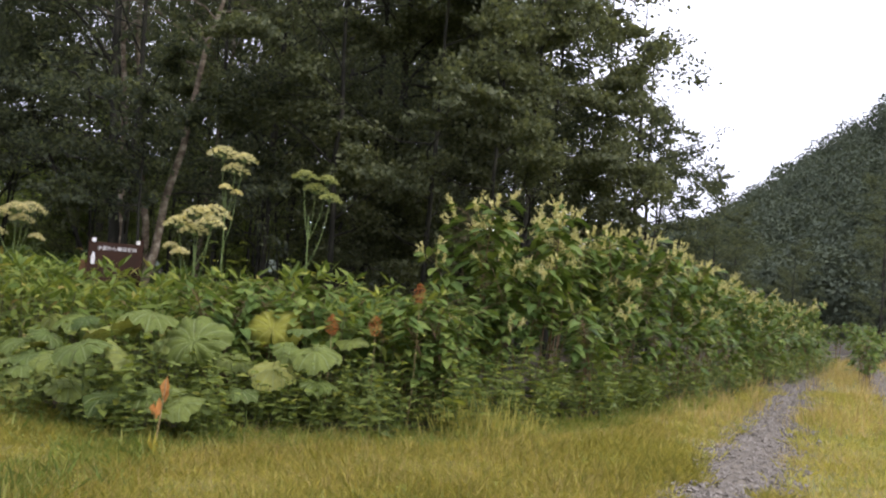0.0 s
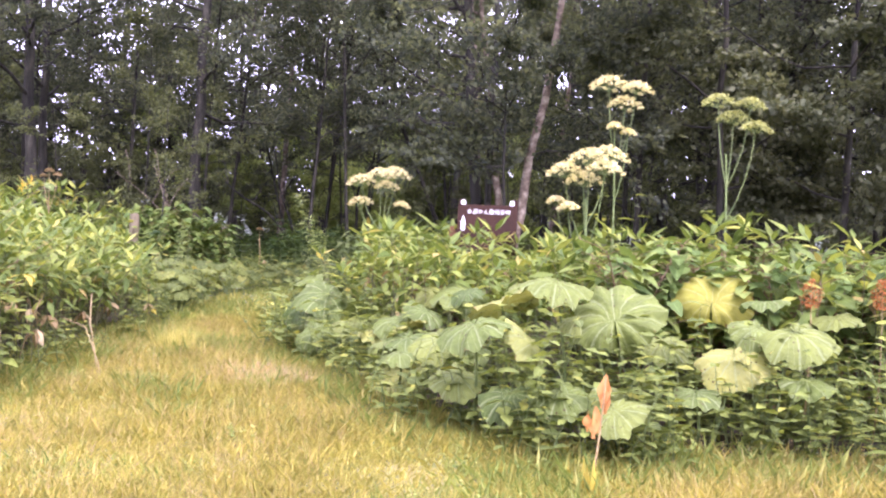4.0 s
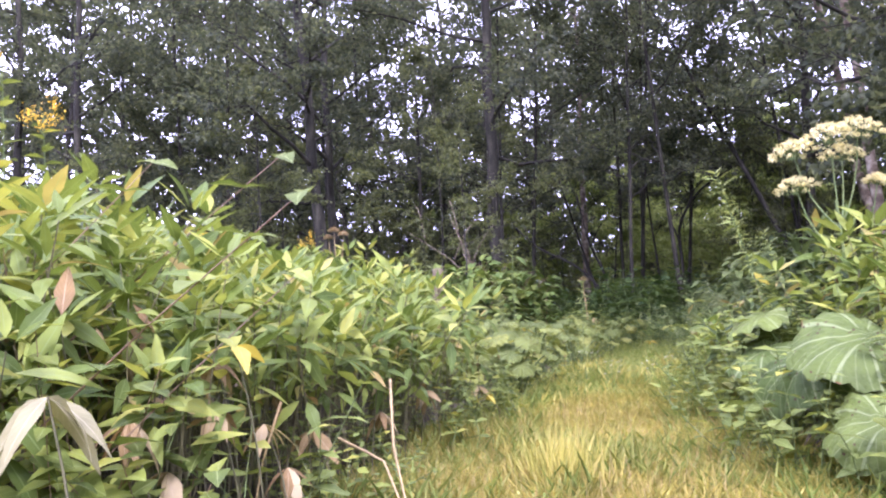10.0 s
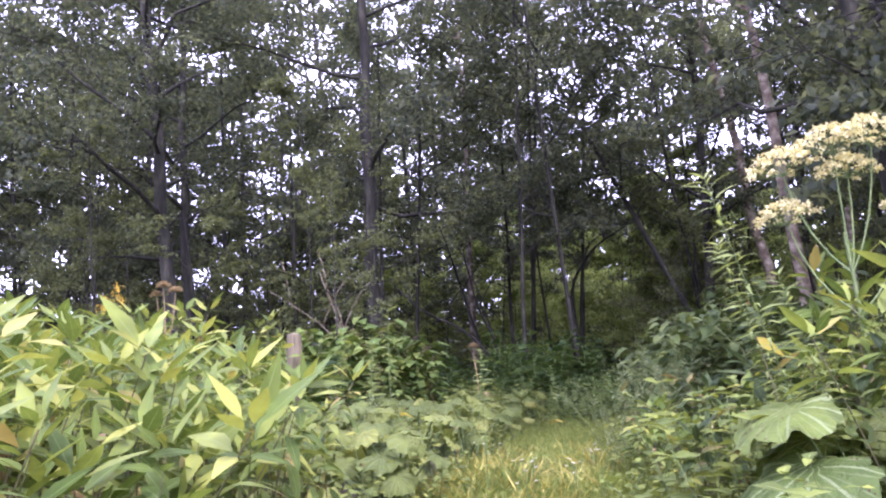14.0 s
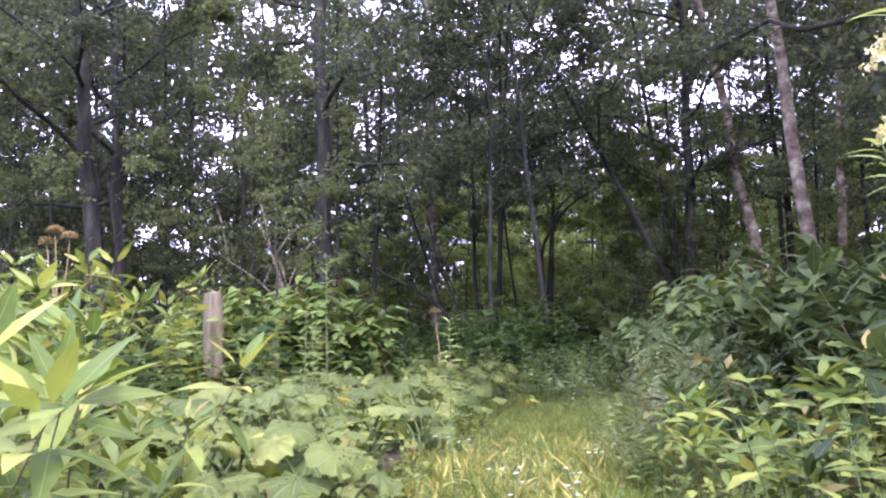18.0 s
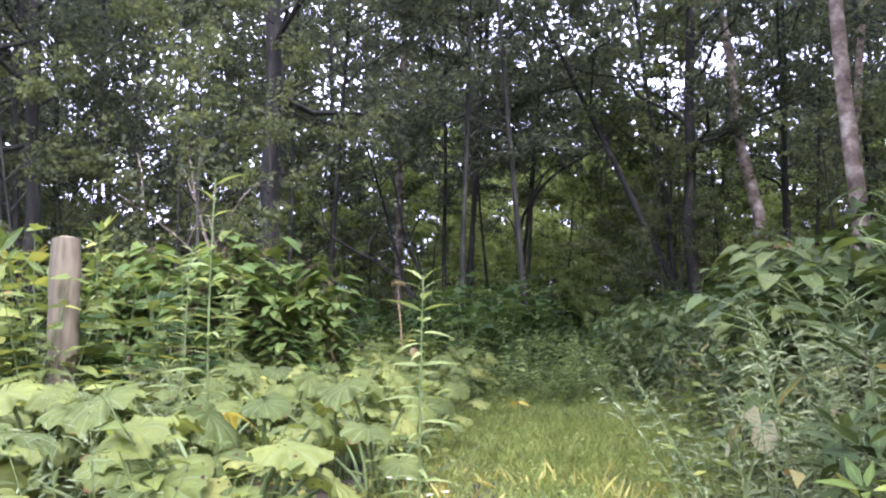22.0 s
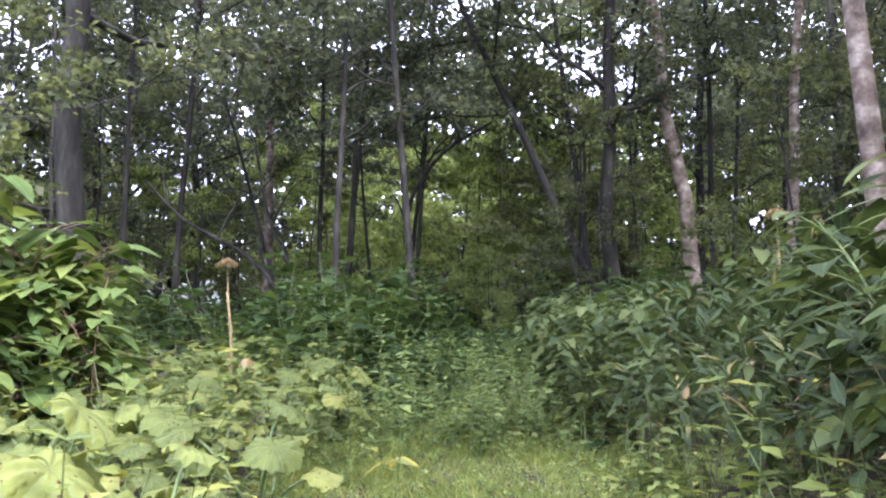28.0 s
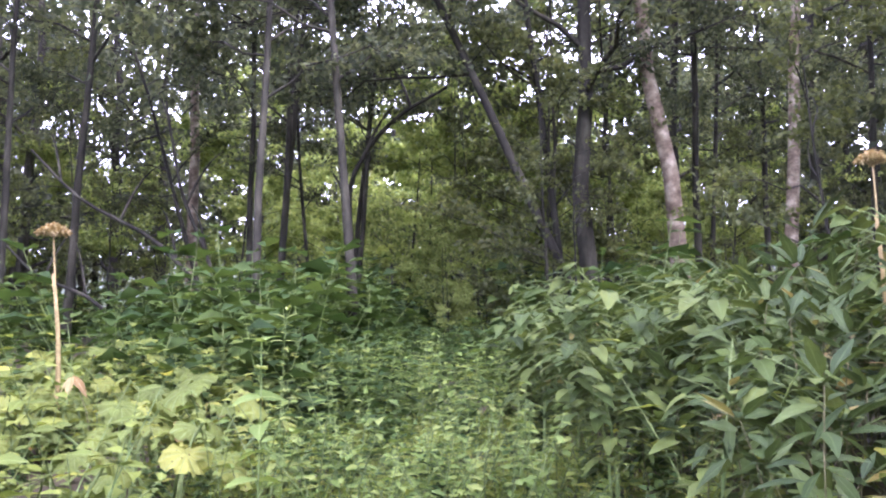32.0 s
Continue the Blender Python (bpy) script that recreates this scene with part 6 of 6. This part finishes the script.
# shrubs closing the far road
for k, (x, y, z) in enumerate(((12.6, 34.4, 0.7), (13.4, 35.2, 0.75), (14.2, 35.5, 0.7), (14.9, 37.6, 0.9), (16.0, 38.4, 0.95), (15.3, 36.6, 0.75), (16.4, 37.2, 0.75), (17.6, 37.8, 0.8), (18.8, 38.2, 0.7), (9.7, 19.3, 0.5), (10.6, 21.5, 0.55), (11.8, 23.5, 0.6), (13, 26, 0.65), (14.6, 29, 0.7), (16.2, 32, 0.75), (18, 35, 0.8), (10.2, 28.5, 0.6), (11.5, 31, 0.6), (12.6, 33.5, 0.6), (20, 41, 0.9))):
    grow("roadside_bush", KNOTS_LOW[k % 4], spot(x, y, k * 2.1, z * 1.55), "leafy green bush at the roadside", "bush", "bushes along the road")


def withered(kind, x, y, z, n, size, mat, label, hang=-0.9, seed=1, shape=None):
    """A bunch of dead leaves hanging from the bank's plants by a dry stalk."""
    r = np.random.default_rng(seed)
    base = float(ground_z(x, y))
    ob = tagged(new(kind), label, "dead leaves", "withered leaves on the banks")
    ob.location = (x, y, base)
    st = Geo()
    st.add(*tube(arc((0.06, 0.05, 0), (0, 0, z - base), (0.05, 0, 0), 6), np.linspace(0.005, 0.003, 6), 4))
    part("stalk", st, CULM, ob)
    for k in range(n):
        a = k * 6.28 / n + r.normal(0, 0.3)
        g = Geo()
        g.put(shape or (LANCE if size > 0.3 else SASA_LEAF), spots_at(np.array([[0, 0, z - base]]), np.array([[math.cos(a), math.sin(a), hang * r.uniform(0.4, 1.2)]]), np.array([[0, 0, 1.0]]) + r.normal(0, 0.3, (1, 3)), size * r.uniform(0.7, 1.2)))
        part("leaf", g, mat, ob)


PALE_DEAD = leaf_material("bleached_leaf", [(0.0, (0.24, 0.235, 0.12)), (1.0, (0.34, 0.32, 0.18))], 0.25, 0.75, "mid", light=(0.44, 0.41, 0.27))
withered("bleached_leaf", -6.47, 6.55, 0.92, 6, 0.21, PALE_DEAD, "bleached drooping dead leaf bunch", -0.75, 3, leaf(0.3, 6, 0.4, 0.45, 0.2, 0.0, 0.5))
for k, (x, y, z) in enumerate(((-7.1, 7.4, 0.78), (-7.17, 7.65, 0.7), (-7.0, 7.15, 0.62), (-7.5, 8.15, 0.6), (-8.1, 9.15, 0.55), (-8.4, 9.85, 0.6), (-7.3, 7.85, 0.5), (-9.1, 11.25, 0.5), (-6.95, 7.0, 0.8), (-7.25, 7.5, 0.95))):
    withered("withered_bunch", x, y, z, 6, 0.17, DEAD_LEAF, "brown withered bamboo leaves at the bank's foot", -1.0, 20 + k)
for k, (x, y, z) in enumerate(((-6.95, 7.38, 1.0), (-8.8, 11.0, 0.45), (-10.7, 14.1, 0.92), (-11.41, 18.6, 0.55))):
    withered("yellow_leaf_bunch", x, y, z, 3, 0.17, YELLOW_LEAF, "yellowed leaves among the green", -0.2, 40 + k)
withered("withered_bunch", -13.55, 20.42, 0.98, 5, 0.12, DEAD_LEAF, "brown shrivelled leaves on a dead stalk", -0.8, 61)
withered("yellow_leaf_bunch", -6.97, 11.92, 1.28, 1, 0.17, YELLOW_LEAF, "yellowed leaves among the green", -0.8, 47)
withered("pale_dead_leaf", -8.88, 15.35, 0.86, 2, 0.24, PALE_DEAD, "large pale dead leaf hanging on a weed", -1.6, 50, leaf(0.95, 5, 0.35, 0.15, 0.1, 0.6, 0.6))


def dry_twig(x, y, pts):
    ob = tagged(new("dry_twig"), "broken pale dry stem lying at the bank", "twig", "dry twigs at the bank")
    ob.location = (x, y, float(ground_z(x, y)))
    g = Geo()
    g.add(*tube(pts, np.linspace(0.006, 0.003, len(pts)), 5))
    part("shaft", g, STRAW, ob)


dry_twig(-6.75, 7.8, [(-0.35, 0.15, 0.42), (-0.1, 0.05, 0.4), (0.05, 0, 0.38), (0.25, -0.05, 0.12), (0.3, -0.06, 0.0)])
dry_twig(-6.7, 7.85, [(-0.1, 0.1, 0.65), (-0.02, 0.02, 0.42), (0.1, -0.04, 0.2), (0.2, -0.1, 0.02)])
dry_twig(-7.0, 7.5, [(0.0, 0.1, 0.6), (-0.05, 0.05, 0.4), (-0.12, 0.0, 0.02)])


def daisy(x, y, tall):
    ob = tagged(new("wild_daisy"), "small white daisies flowering in the path grass", "flower", "daisies on the path")
    ob.location = (x, y, float(ground_z(x, y)))
    r = np.random.default_rng(int(abs(x * 517 + y * 31)))
    for k in range(3):
        end = np.array([*r.normal(0, 0.05, 2), tall * r.uniform(0.7, 1.1)])
        st, fl = Geo(), Geo()
        st.add(*tube(arc((0, 0, -0.02), end, (0.01, 0, 0), 4), 0.0018, 4))
        m = 10
        a = np.arange(m) * 6.28 / m
        fl.put(RHOMB, spots_at(np.tile(end, (m, 1)), np.column_stack([np.cos(a), np.sin(a), np.full(m, 0.15)]), np.tile((0.0, 0, 1), (m, 1)), 0.017))
        b = part("stem", st, STEM, ob)
        part("blossom", fl, WHITE_BLOSSOM, b, "white daisy blossom")


for k, (x, y) in enumerate(place(rp, 10, (-10.4, -8.6, 12.8, 15.0), lambda x, y: float(left_edge(y)) + 0.05 < x < float(right_edge(y)) - 0.15, 0.14)):
    daisy(x, y, rp.uniform(0.17, 0.28))


# ---- full size ----
for ob in list(scene.objects):
    if ob.parent is None and ob.type in ("MESH", "EMPTY"):
        ob.matrix_basis = Matrix.Scale(FULL, 4) @ ob.matrix_basis
